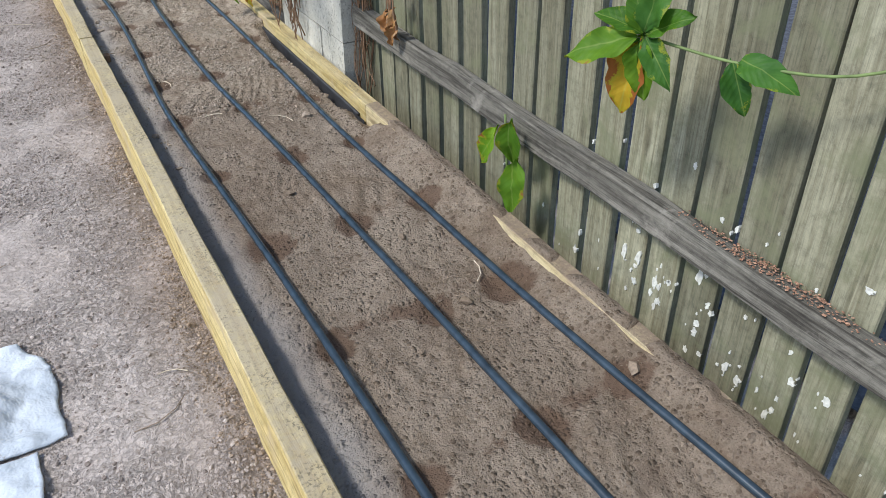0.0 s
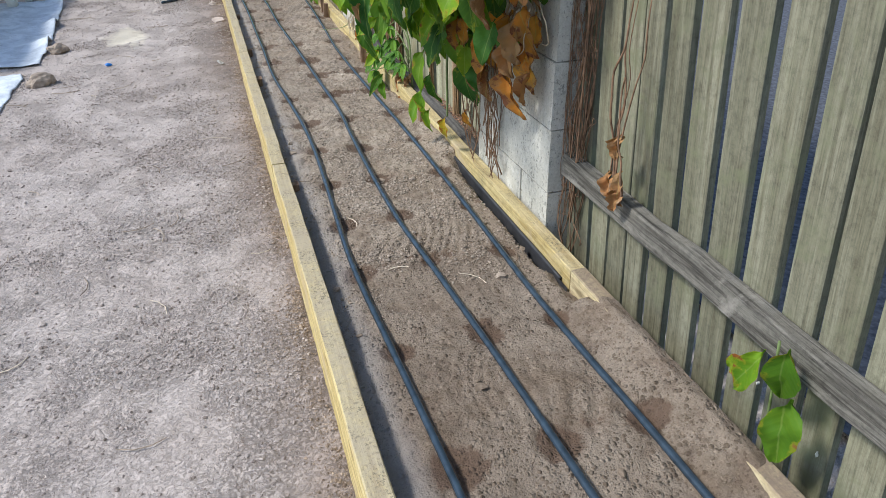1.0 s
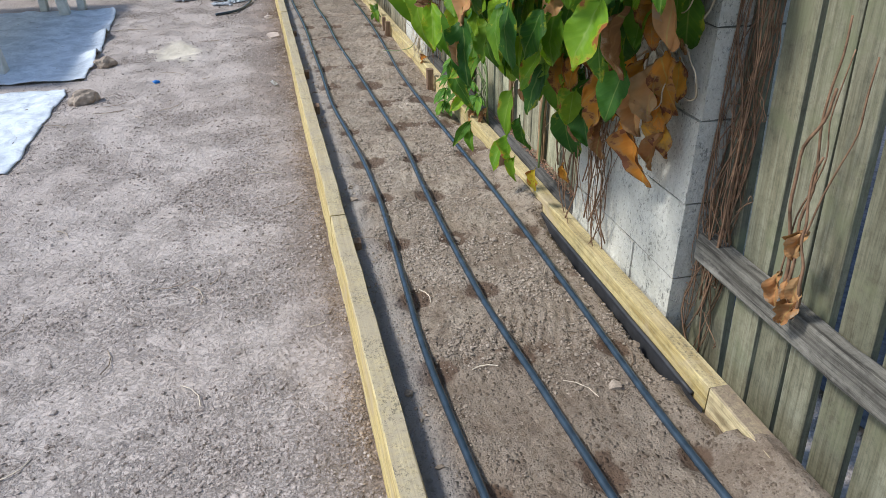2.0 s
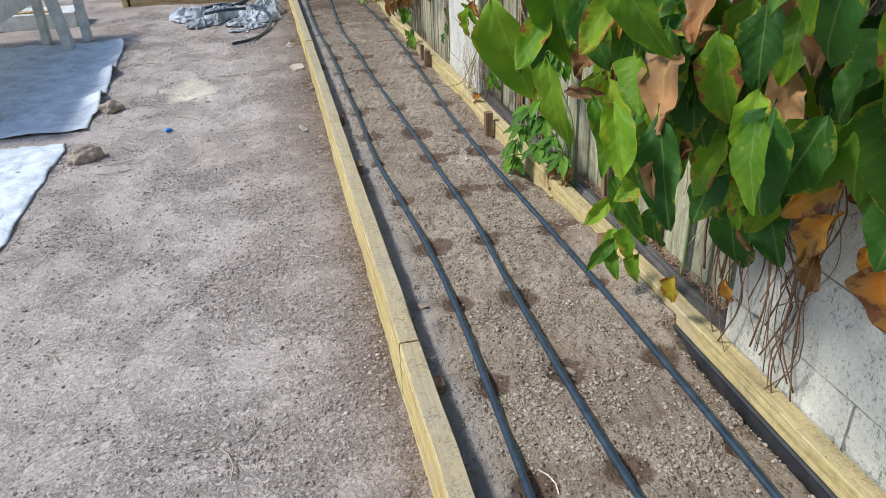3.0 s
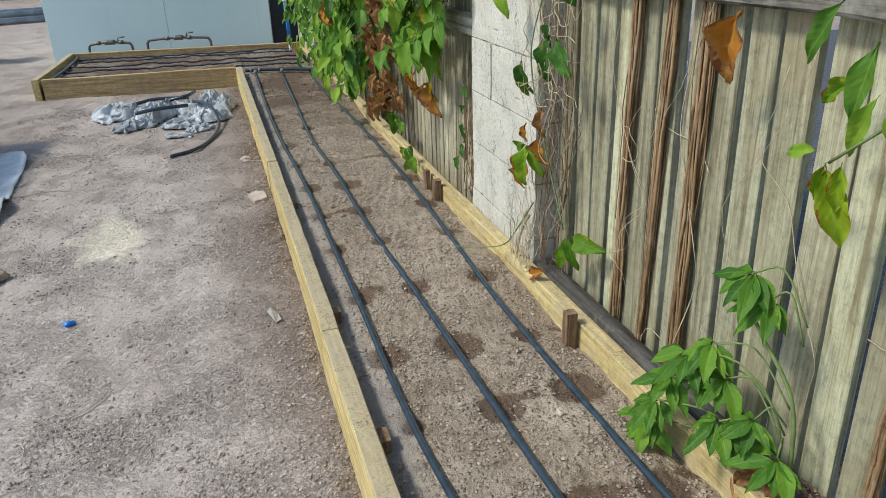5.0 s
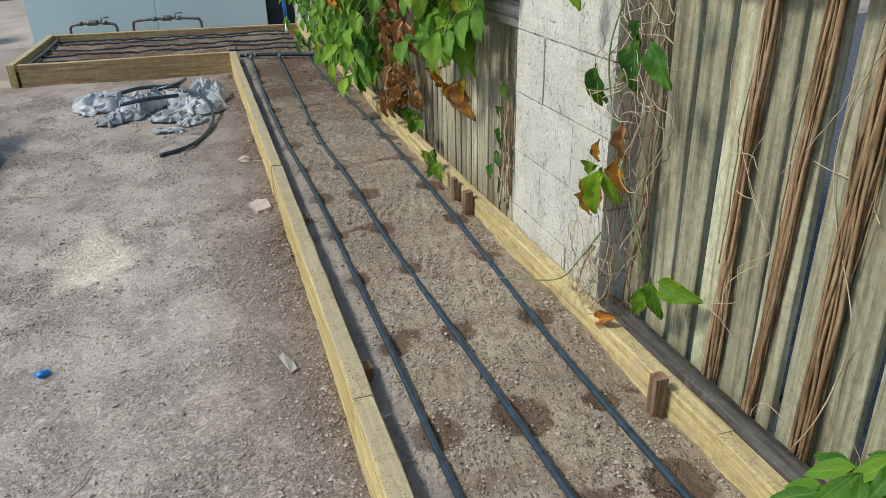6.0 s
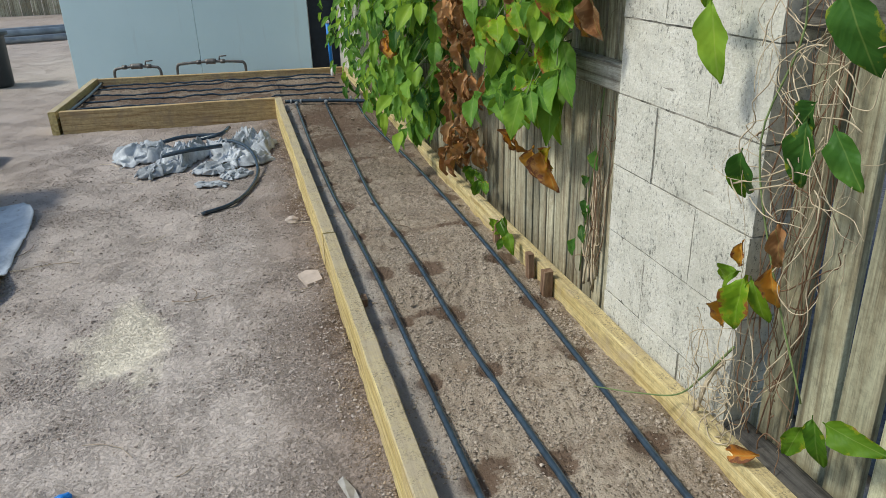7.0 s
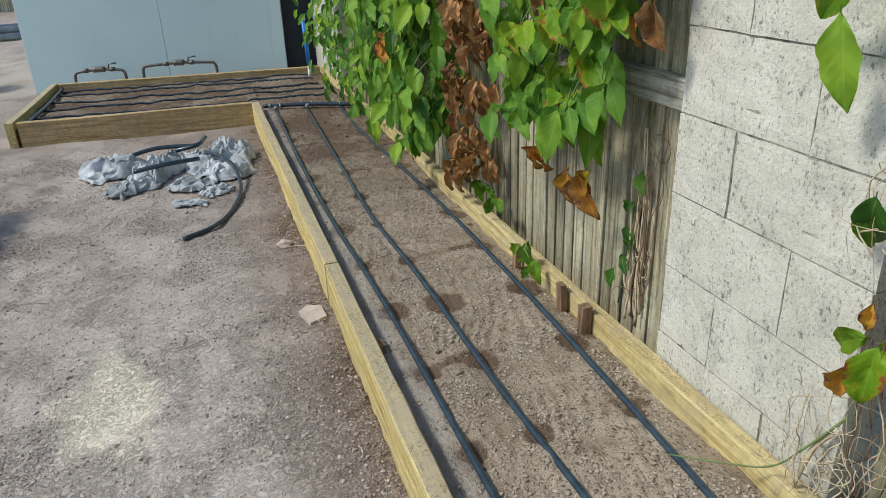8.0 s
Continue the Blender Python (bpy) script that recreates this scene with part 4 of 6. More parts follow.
riser = tube_ob("riser_pipe", [(0.84, 10.72, 0.08), (0.85, 10.74, 0.2)], 0.014, M_WHITE)
tagged(riser, "blue riser pipe with a white foot", "pipe")
tube_ob("sleeve", [(0.85, 10.74, 0.2), (0.842, 10.76, 0.58)], 0.017, M_BLUE, riser, "blue plastic sleeve", 10)
tube_ob("cap", [(0.842, 10.76, 0.58), (0.841, 10.76, 0.605)], 0.02, M_WHITE, riser, "white cap", 10)

# distance to the left of the shed
far_fence = thing("paling_fence", (-8, 22, 0), "distant dark grey paling fence across the yard", "fence", "fence runs")
fm = [plank_mesh("paling", M_PALING_OLD, 1.8, 0.02, 0.1, 2, 0.9, 0.002, 0.002, 900 + i) for i in range(4)]
for i in range(120):
    put("paling", fm[i % 4], far_fence, "", Matrix.Translation(-far_fence.location) @ pose(-14 + i * 0.108, 22 - 0.01 * (i % 2), 0, 0, 0, 90))
M_SHEETPIPE = plain("dull_grey_pipe", (0.27, 0.295, 0.32), 0.5, 0.3, 6)
for dy, dz, r in ((0.0, 0.05, 0.05), (0.28, 0.055, 0.055), (0.6, 0.06, 0.06), (0.16, 0.135, 0.05), (0.44, 0.145, 0.05)):
    ob = tube_ob("pipe_length", [(-9, 14.9 + dy, dz), (-5, 15.7 + dy, dz + 0.01), (-2.0, 16.6 + dy, dz)], r, M_SHEETPIPE, None, "", 10)
    tagged(ob, "long dull grey pipe lying on the ground", "pipe", "stacked pipes")

bin_ = thing("rubbish_bin", (-2.36, 12.2, 0), "charcoal plastic bin on the sand", "bin")
v, f = [], []
tube(v, f, [(0, 0, 0.0), (0, 0, 0.03), (0, 0, 0.5), (0, 0, 0.52)], 0.15, 14, 1.25)
mesh_ob("tub", v, f, M_BIN, bin_, "", True)
v, f = [], []
tube(v, f, [(0, 0, 0.5), (0, 0, 0.53)], 0.21, 14)
mesh_ob("rim", v, f, M_BIN, bin_, "", True)


# ---- low table, bench, step ----
table = thing("low_table", (-1.9, 7.2, 0), "low white painted timber table on the cloth", "table")


def box_part(owner, name, x0, x1, y0, y1, z0, z1, mat, label="", turn=None):
    bm = bmesh.new()
    bmesh.ops.create_cube(bm, size=1.0)
    bmesh.ops.scale(bm, vec=(x1 - x0, y1 - y0, z1 - z0), verts=bm.verts)
    bmesh.ops.bevel(bm, geom=bm.edges[:], offset=min(0.006, (z1 - z0) / 4, (x1 - x0) / 4, (y1 - y0) / 4), segments=1, affect="EDGES")
    ob = part(name, bm, mat, owner, label)
    ob.matrix_basis = Matrix.Translation(-owner.location) @ Matrix.Translation(((x0 + x1) / 2, (y0 + y1) / 2, (z0 + z1) / 2)) @ (turn or Matrix())
    return ob


for i in range(5):
    box_part(table, "top_board", -2.5 + 0.2 * i, -2.31 + 0.2 * i, 5.6, 8.3, 0.545, 0.575, M_TABLE)
box_part(table, "apron", -1.535, -1.505, 5.62, 8.28, 0.41, 0.544, M_TABLE)
box_part(table, "apron", -2.48, -2.45, 5.62, 8.28, 0.41, 0.544, M_TABLE)
box_part(table, "apron", -2.44, -1.54, 8.245, 8.275, 0.41, 0.544, M_TABLE)
for y in (5.9, 7.78):
    for x in (-2.44, -1.50):
        box_part(table, "leg", x - 0.035, x + 0.035, y, y + 0.1, 0.0, 0.41, M_TABLE, "", Matrix.Rotation(radians(-7 if x > -2 else 7), 4, "Y"))

bench = thing("bench", (-1.5, 8.3, 0), "narrow white timber bench behind the table", "bench")
box_part(bench, "seat", -1.75, -1.34, 7.95, 8.2, 0.365, 0.40, M_TABLE)
box_part(bench, "leg", -1.42, -1.36, 8.03, 8.12, 0.0, 0.365, M_TABLE)
box_part(bench, "leg", -1.72, -1.66, 8.03, 8.12, 0.0, 0.365, M_TABLE)
slab = thing("step_slab", (-1.9, 8.95, 0), "low pale concrete step on the sand", "step")
box_part(slab, "slab", -2.7, -1.6, 8.75, 9.15, 0.0, 0.13, M_TABLE)
box_part(slab, "loose_board", -2.4, -1.75, 8.8, 8.88, 0.131, 0.145, M_SLEEPER_X, "thin loose board")


# ---- cloths ----
def cloth(outline_x, y0, y1, x_left, label, seed, lift=0.02, curl=0.0):
    """A dusty sheet on the ground; outline_x(y) is its right edge."""
    nx, ny = 60, 60
    verts = []
    for j in range(ny + 1):
        y = y0 + (y1 - y0) * j / ny
        xr_ = outline_x(y)
        for i in range(nx + 1):
            u = (i / nx) ** 0.6
            x = x_left + (xr_ - x_left) * u
            z = max(0.0, yard_z(x, y)) + 0.006 + lift * max(0.0, nz(x, y, 7, seed)) + 0.012 * abs(nz(x, y, 14, seed + 3)) + curl * max(0.0, (u - 0.93) / 0.07) * max(0.0, nz(y, 0, 3, seed) + 0.1)
            yy = y + 0.012 * nz(x, 0, 8, seed)
            verts.append((x, yy, z))
    w = nx + 1
    faces = [(j * w + i, j * w + i + 1, (j + 1) * w + i + 1, (j + 1) * w + i) for j in range(ny) for i in range(nx)]
    ob = mesh_ob("drop_cloth", verts, faces, M_CLOTH, None, "", True)
    md = ob.modifiers.new("thick", "SOLIDIFY")
    md.thickness = 0.004
    return tagged(ob, label, "cloth", "cloths on the ground")


cloth(lambda y: -0.955 - 0.07 * max(0, y - 6.1) - 0.02 * nz(0, y, 3) - 0.35 * max(0.0, y - 7.75), 5.66, 8.0, -2.7, "pale blue white drop cloth spread under the table", 3, 0.02, 0.10)
cloth(lambda y: -1.0 + 0.02 * nz(0, y, 4) - 0.25 * max(0.0, y - 5.35), 4.2, 5.46, -2.2, "pale dusty drop cloth lying flat on sand", 6, 0.012)
cloth(lambda y: -0.075 - 0.05 * abs(nz(0, y, 9)) - 0.5 * max(0.0, y - 1.52), 1.295, 1.62, -0.9, "crumpled grey white cloth with a folded hem", 9, 0.05)
cloth(lambda y: -0.13 - 0.03 * nz(0, y, 9), 0.7, 1.285, -0.9, "grey white cloth lying on the sand", 12, 0.03)


def rag(cx, cy, w, d, h, turn, seed):
    n = 46
    verts = []
    for j in range(n + 1):
        for i in range(n + 1):
            u, v = i / n * 2 - 1, j / n * 2 - 1
            r = max(abs(u), abs(v))
            x, y = u * w * (1 + 0.25 * nz(u, v, 2, seed)), v * d * (1 + 0.25 * nz(u, v, 2, seed + 5))
            wu, wv = u + 0.35 * nz(u, v, 1.7, seed + 3), v + 0.35 * nz(u, v, 1.7, seed + 6)
            fold = 1 - abs(2.2 * nz(wu, wv, 1.5, seed + 2.4))
            fold2 = 1 - abs(2.2 * nz(wu, wv, 3.6, seed + 8.3))
            z = 0.008 + h * max(0.0, 1 - r ** 4.0) * (0.12 + 0.55 * max(0.0, fold) + 0.25 * max(0.0, fold2)) + 0.1 * h * fold2 * fold2
            x, y = x + 0.03 * nz(wu, wv, 3.0, seed + 9), y + 0.03 * nz(wu, wv, 3.0, seed + 4)
            verts.append((x, y, z))
    q = n + 1
    faces = [(j * q + i, j * q + i + 1, (j + 1) * q + i + 1, (j + 1) * q + i) for j in range(n) for i in range(n)]
    ob = mesh_ob("rag", verts, faces, M_CLOTH, None, "", True)
    ob.modifiers.new("thick", "SOLIDIFY").thickness = 0.003
    ob.matrix_basis = pose(cx, cy, 0, 0, 0, turn)
    ob.data.materials[0] = M_RAG
    tagged(ob, "crumpled grey white rag on the sand", "rag", "heap of rags")


for i, (cx, cy, w, d, h, tn) in enumerate(((-0.62, 8.72, 0.21, 0.15, 0.10, 15), (-0.37, 8.60, 0.12, 0.22, 0.12, -30), (-0.50, 8.36, 0.15, 0.08, 0.06, 40), (-0.14, 8.62, 0.12, 0.20, 0.10, 25), (0.02, 8.72, 0.16, 0.18, 0.13, -15), (0.0, 8.42, 0.14, 0.11, 0.07, 10), (-0.2, 8.28, 0.13, 0.10, 0.05, -20), (-0.08, 8.13, 0.09, 0.06, 0.035, 30), (-0.22, 7.99, 0.10, 0.035, 0.02, -18))):
    rag(cx, cy, w * 0.9, d * 0.9, h * 1.1, tn, i * 4.7)
offcut = tube_ob("hose_offcut", smooth_path([(-0.255, 7.5, 0.012), (-0.12, 7.6, 0.012), (-0.02, 7.8, 0.012), (0.045, 8.1, 0.03), (0.02, 8.35, 0.09), (-0.08, 8.55, 0.11), (-0.2, 8.75, 0.06)], 10), 0.0105, M_HOSE)
tagged(offcut, "curved black hose offcut trailing from the rags", "hose")
for k, pts in enumerate((((-0.62, 8.85, 0.05), (-0.4, 8.92, 0.08), (-0.15, 8.88, 0.08)), ((-0.5, 8.42, 0.09), (-0.35, 8.42, 0.11), (-0.15, 8.5, 0.10)), ((-0.3, 8.72, 0.1), (-0.15, 8.7, 0.13), (-0.1, 8.9, 0.12)))):
    ob = tube_ob("hose_offcut", smooth_path(pts, 8), 0.013, M_HOSE)
    tagged(ob, "short black hose offcut among the rags", "hose", "hose offcuts")


# ---- loose stones and small finds ----
def stone(x, y, r, sx, sy, sz, mat, name, label, cat, seed):
    rg = random.Random(seed)
    bm = bmesh.new()
    bmesh.ops.create_icosphere(bm, subdivisions=3, radius=1.0)
    for v in bm.verts:
        k = 1 + 0.35 * noise.noise(v.co * 1.3 + Vector((seed, 0, 0))) + 0.12 * noise.noise(v.co * 4 + Vector((seed, 3, 0)))
        v.co = Vector((v.co.x * sx, v.co.y * sy, v.co.z * sz)) * k * r
    ob = part(name, bm, mat, None)
    ob.matrix_basis = pose(x, y, yard_z(x, y) + r * sz * 0.6, 0, 0, rg.uniform(0, 180))
    return tagged(ob, label, cat)


stone(-0.885, 5.99, 0.055, 1.2, 0.9, 0.7, M_ROCK, "rock", "rough brown lump of rock beside the cloth", "rock", 3)
stone(-0.875, 5.2, 0.062, 1.2, 0.8, 0.75, M_ROCK, "rock", "reddish brown rock at the cloth corner", "rock", 8)
stone(0.165, 7.24, 0.03, 1, 1, 0.8, M_TILE, "rock", "small pale stone near the bed board", "rock", 14)
stone(-0.535, 5.515, 0.013, 1.6, 1, 0.8, M_BLUE, "plastic_plug", "small blue plastic cap on the sand", "cap", 21)
shard = mesh_ob("tile_shard", [(-0.03, -0.05, 0), (0.04, -0.045, 0), (0.045, 0.03, 0), (0.0, 0.055, 0), (-0.04, 0.04, 0)] + [(-0.028, -0.048, 0.014), (0.037, -0.043, 0.014), (0.042, 0.028, 0.014), (0.0, 0.052, 0.014), (-0.038, 0.038, 0.014)], [(4, 3, 2, 1, 0), (5, 6, 7, 8, 9)] + [(i, (i + 1) % 5, 5 + (i + 1) % 5, 5 + i) for i in range(5)], M_TILE)
shard.matrix_basis = pose(0.18, 6.56, yard_z(0.18, 6.56) + 0.006, 8, -6, 12)
tagged(shard, "broken flat terracotta tile shard by the board", "shard")
M_FILM = plain("clouded_plastic_film", (0.36, 0.34, 0.31), 0.4, 0.2, 40)
sliver = mesh_ob("plastic_sliver", [(-0.018, -0.07, 0), (0.012, -0.06, 0.004), (0.02, 0.0, 0), (0.008, 0.07, 0.006), (-0.016, 0.06, 0), (-0.01, 0, 0.012)], [(0, 1, 2, 5), (5, 2, 3, 4), (0, 5, 4)], M_FILM)
sliver.matrix_basis = pose(0.14, 5.33, yard_z(0.14, 5.33) + 0.008, 0, 0, 15) @ Matrix.Scale(0.75, 4)
sliver.modifiers.new("thick", "SOLIDIFY").thickness = 0.002
tagged(sliver, "torn clear white plastic sliver on sand", "scrap")

rg = random.Random(5)
spots = []
for _ in range(150000):
    x, y = rg.uniform(-1.35, 0.24), 0.9 + 8.4 * rg.random() ** 1.2
    r = rg.choice((0.0016, 0.002, 0.0026, 0.0034, 0.0046)) * rg.uniform(0.8, 1.3)
    if rg.random() > (0.12 + 0.95 * yard_loose(x, y)) * (0.45 if y < 2.2 else 1.0) or yard_sun_fleck(x, y) > 0.3:
        continue
    spots.append((x, y, yard_z(x, y) + r * 0.3, r))
for _ in range(60):
    x, y = rg.uniform(-1.5, 0.2), rg.uniform(1.0, 9.3)
    r = rg.uniform(0.005, 0.011)
    spots.append((x, y, yard_z(x, y) + r * 0.3, r))
pebbles("grit", spots, M_GRIT, "small grit and crumbs scattered over the sand", "gravel")
M_CRUMB = pebble_material("brown_crumbs", (0.19, 0.14, 0.105), (0.35, 0.275, 0.21))
spots = []
for _ in range(34000):
    y = rg.uniform(0.9, 9.5)
    x = 0.249 - abs(rg.gauss(0, 0.035 + 0.02 * nz(0.3, y, 2.0, 5.5)))
    r = rg.choice((0.0012, 0.0016, 0.002, 0.0026, 0.0036)) * rg.uniform(0.8, 1.3)
    if rg.random() < 0.55 + 1.2 * nz(0.3, y, 3.0, 8.5):
        spots.append((x, y, yard_z(x, y) + r * 0.3, r))
pebbles("crumbs", spots, M_CRUMB, "brown soil crumbs heaped at the board foot", "crumbs")
spots = []
for _ in range(210000):
    x, y = rg.uniform(0.31, 0.94), 0.3 + 9.1 * rg.random() ** 1.15
    if rg.random() > 0.36 + 1.2 * nz(x, y, 6.0, 41) + 0.8 * nz(x, y, 17.0, 43) - (0.35 if x < 0.38 else 0.0) - 0.5 * max(0.0, min(1.0, (2.5 - y) / 0.6)):
        continue
    r = rg.choice((0.0017, 0.002, 0.0025, 0.003, 0.0038, 0.005)) * rg.uniform(0.8, 1.25) * (0.62 if y < 2.2 else 0.88)
    if drip(x, y) > 0.25 and rg.random() < 0.8:
        continue
    spots.append((x, y, soil_z(x, y) + r * 0.4, r))
for _ in range(60):
    x, y = rg.uniform(0.32, 0.93), rg.uniform(0.5, 9.2)
    r = rg.uniform(0.007, 0.015)
    spots.append((x, y, soil_z(x, y) + r * 0.3, r))
spots = [q for q in spots if min(abs(q[0] - lerp_line(h, q[1])) for h in (HOSE_A, HOSE_B, HOSE_C)) > 0.011 + q[3]]
pebbles("soil_clods", spots, M_CLOD, "crumbly clods and pebbles on the bed soil", "clods")

v, f = [], []
for _ in range(64):
    x, y, w, l = rg.uniform(-1.1, 0.22), rg.uniform(1.2, 9.2), rg.uniform(0, 3.14), rg.uniform(0.015, 0.09)
    pts = [(x + s * l * math.cos(w + 0.3 * s), y + s * l * math.sin(w + 0.3 * s), yard_z(x, y) + 0.006) for s in (-1, -0.3, 0.4, 1)]
    tube(v, f, pts, rg.uniform(0.0010, 0.0020), 4)
for _ in range(16):
    x, y, w, l = rg.uniform(0.36, 0.9), rg.uniform(0.8, 9.0), rg.uniform(0, 3.14), rg.uniform(0.01, 0.05)
    pts = [(x + s * l * math.cos(w + 0.3 * s), y + s * l * math.sin(w + 0.3 * s), soil_z(x, y) + 0.007) for s in (-1, -0.3, 0.4, 1)]
    tube(v, f, pts, rg.uniform(0.001, 0.002), 4)
tagged(mesh_ob("twigs", v, f, M_TWIG), "dry twigs and straw bits lying about", "twigs", "", "stuff")


# ---- leaves ----
def leaf_mesh(name, w, bend, fold, wave, seed, mat, crumple=0.0, taper=0.74):
    """An oval leaf one unit long along y, drooping to -z; a higher taper makes its ends more pointed."""
    rows_, cols = 14, 9
    verts, rim = [], []
    for j in range(rows_ + 1):
        t = j / rows_
        s = max(0.0, (t - 0.07) / 0.93)
        hw = w * (math.sin(math.pi * s ** 0.88) ** taper) + 0.006
        bow = 0.05 * math.sin(3.0 * t + seed)
        for i in range(cols):
            u = i / (cols - 1) * 2 - 1
            nick = 1 + 0.16 * noise.noise((t * 7.0, u * 0.5 + seed, 2.2)) * abs(u)
            x = u * hw * nick + bow
            z = -bend * t * t + fold * abs(u) * hw * (1 - 0.5 * t) + wave * math.sin(14 * t + 2.5 * u + seed) * abs(u) ** 1.5
            z += 0.35 * wave * math.cos(26 * t - 9 * abs(u)) * (1 - abs(u)) + crumple * noise.noise((u * 1.7 + seed, t * 4.0, 0.3))
            x += crumple * 0.6 * noise.noise((u * 1.5, t * 4.0 + seed, 4.3))
            verts.append((x, t - 0.12 * bend * t, z))
            rim.append(max(abs(u), 1.6 * t - 0.75))
    faces = [(j * cols + i, j * cols + i + 1, (j + 1) * cols + i + 1, (j + 1) * cols + i) for j in range(rows_) for i in range(cols - 1)]
    me = bpy.data.meshes.new(name)
    me.from_pydata(verts, [], faces)
    me.attributes.new("rim", "FLOAT", "POINT").data.foreach_set("value", rim)
    me.polygons.foreach_set("use_smooth", [True] * len(me.polygons))
    me.materials.append(mat)
    return me


def leaf_set(mat, n, w, bend, fold, wave, crumple=0.0, seed=0, taper=0.74):
    rg = random.Random(seed)
    return [leaf_mesh("leaf", w * rg.uniform(0.85, 1.15), bend * rg.uniform(0.4, 1.5), fold * rg.uniform(0.5, 1.6), wave * rg.uniform(0.5, 1.5), rg.uniform(0, 9), mat, crumple, taper) for _ in range(n)]


GREEN = leaf_set(M_LEAF, 10, 0.25, 0.45, 0.5, 0.05, 0.05, 1)
DEEP = leaf_set(M_LEAF_DARK, 8, 0.25, 0.45, 0.5, 0.045, 0.05, 2)
LIME = leaf_set(M_LEAF_LIME, 5, 0.25, 0.4, 0.5, 0.05, 0.05, 3)
M_LEAF_FRESH = leaf_material("fresh_green_leaf", [(0.0, (0.085, 0.215, 0.035)), (0.5, (0.155, 0.325, 0.04)), (1.0, (0.26, 0.42, 0.045))], (0.34, 0.2, 0.05), 0.86)
FRESH = leaf_set(M_LEAF_FRESH, 10, 0.215, 0.3, 0.35, 0.025, 0.02, 8, 1.0)
SPEAR = leaf_set(M_LEAF_FRESH, 6, 0.17, 0.3, 0.35, 0.03, 0.03, 9, 1.0)
YELLOW = leaf_set(M_LEAF_YELLOW, 2, 0.3, 0.35, 0.6, 0.05, 0.06, 4)
BROWN = leaf_set(M_LEAF_BROWN, 6, 0.2, 0.45, 1.3, 0.06, 0.13, 5)
ORANGE = leaf_set(M_LEAF_ORANGE, 5, 0.22, 0.5, 1.0, 0.06, 0.10, 6)
M_LEAF_MID = leaf_material("mid_green_leaf", [(0.0, (0.05, 0.15, 0.02)), (0.5, (0.095, 0.235, 0.028)), (1.0, (0.16, 0.32, 0.035))], (0.3, 0.2, 0.05), 0.8)
SLIM = leaf_set(M_LEAF_MID, 5, 0.16, 0.35, 0.4, 0.02, 0.02, 7, 1.0)


def leaf(owner, base, tip_dir, face, length, meshes, rg, width=1.0):
    """A leaf from base towards tip_dir, its upper side towards face."""
    y = Vector(tip_dir).normalized()
    z = Vector(face)
    z = (z - z.dot(y) * y).normalized()
    x = y.cross(z)
    m = Matrix((x, y, z)).transposed().to_4x4()
    m = Matrix.Translation(Vector(base) - owner.location) @ m @ Matrix.Diagonal((length * width, length, length, 1))
    return put("leaf", rg.choice(meshes), owner, "", m)


def droop(rg, out=(-1, 0, 0), down=1.0, spread=0.6):
    o = Vector(out)
    return Vector((o.x * rg.uniform(0.1, 0.7) + rg.uniform(-spread, spread) * 0.4, o.y * 0.4 + rg.uniform(-spread, spread), -down * rg.uniform(0.35, 1.1)))


def spray(owner, centre, n, length, sets, rg, out=(-1, -0.2, 0), stem_to=None, radius=0.02):
    """A sprig: n leaves fanning from one node on a short stalk."""
    c = Vector(centre)
    if stem_to is not None:
        s = Vector(stem_to)
        mid = (s + c) / 2 + Vector((rg.uniform(-0.03, 0.03), rg.uniform(-0.04, 0.04), 0.05))
        tube_ob("stalk", [p - owner.location for p in smooth_path([s, mid, c], 5)], 0.0028, M_STEM, owner, "", 5, 0.7)
    for k in range(n):
        a = (k - (n - 1) / 2) * 1.0 + rg.uniform(-0.25, 0.25)
        d = Vector((out[0] * 0.35 + rg.uniform(-0.15, 0.15), math.sin(a) * 0.9 + out[1] * 0.2, -math.cos(a) * 0.8 - 0.12))
        fc = Vector((out[0] + rg.uniform(-0.5, 0.6), out[1] - 0.5 + rg.uniform(-0.8, 0.8), rg.uniform(0.3, 1.2)))
        leaf(owner, c + Vector((rg.uniform(-radius, radius), rg.uniform(-radius, radius), rg.uniform(-radius, radius))), d, fc, length * rg.uniform(0.75, 1.2), sets, rg)


def strands(name, n, x0, x1, y0, y1, z0, z1, r, mat, owner, rg, wander=0.03, label="", loops=0):
    v, f = [], []
    for _ in range(n):
        x, y = rg.uniform(x0, x1), rg.uniform(y0, y1)
        za, zb = z0 + (z1 - z0) * rg.uniform(0, 0.25), z0 + (z1 - z0) * rg.uniform(0.55, 1)
        pts = []
        for i in range(9):
            t = i / 8
            pts.append(Vector((x, y, za + (zb - za) * t)) - owner.location)
            x = min(x1, max(x0, x + rg.gauss(0, wander * 0.5)))
            y = min(y1, max(y0, y + rg.gauss(0, wander)))
        tube(v, f, smooth_path(pts, 3), r * rg.uniform(0.5, 1.4), 4, 0.6)
    for _ in range(loops):
        c = Vector((rg.uniform(x0, x1), rg.uniform(y0, y1), rg.uniform(z0, z1)))
        head, turn = rg.uniform(0, 6.28), rg.gauss(0, 0.35)
        pts = []
        for i in range(rg.randrange(8, 22)):
            pts.append(c - owner.location)
            c = c + Vector((rg.gauss(0, 0.004), 0.02 * math.cos(head), 0.02 * math.sin(head)))
            c.x = min(x1, max(x0 - 0.02, c.x))
            c.y = min(y1 + 0.04, max(y0 - 0.05, c.y))
            turn = 0.85 * turn + rg.gauss(0, 0.14)
            head += turn
        tube(v, f, smooth_path(pts, 2), r * rg.uniform(0.5, 1.1), 4, 0.5)
    return mesh_ob(name, v, f, mat, owner, label, True)


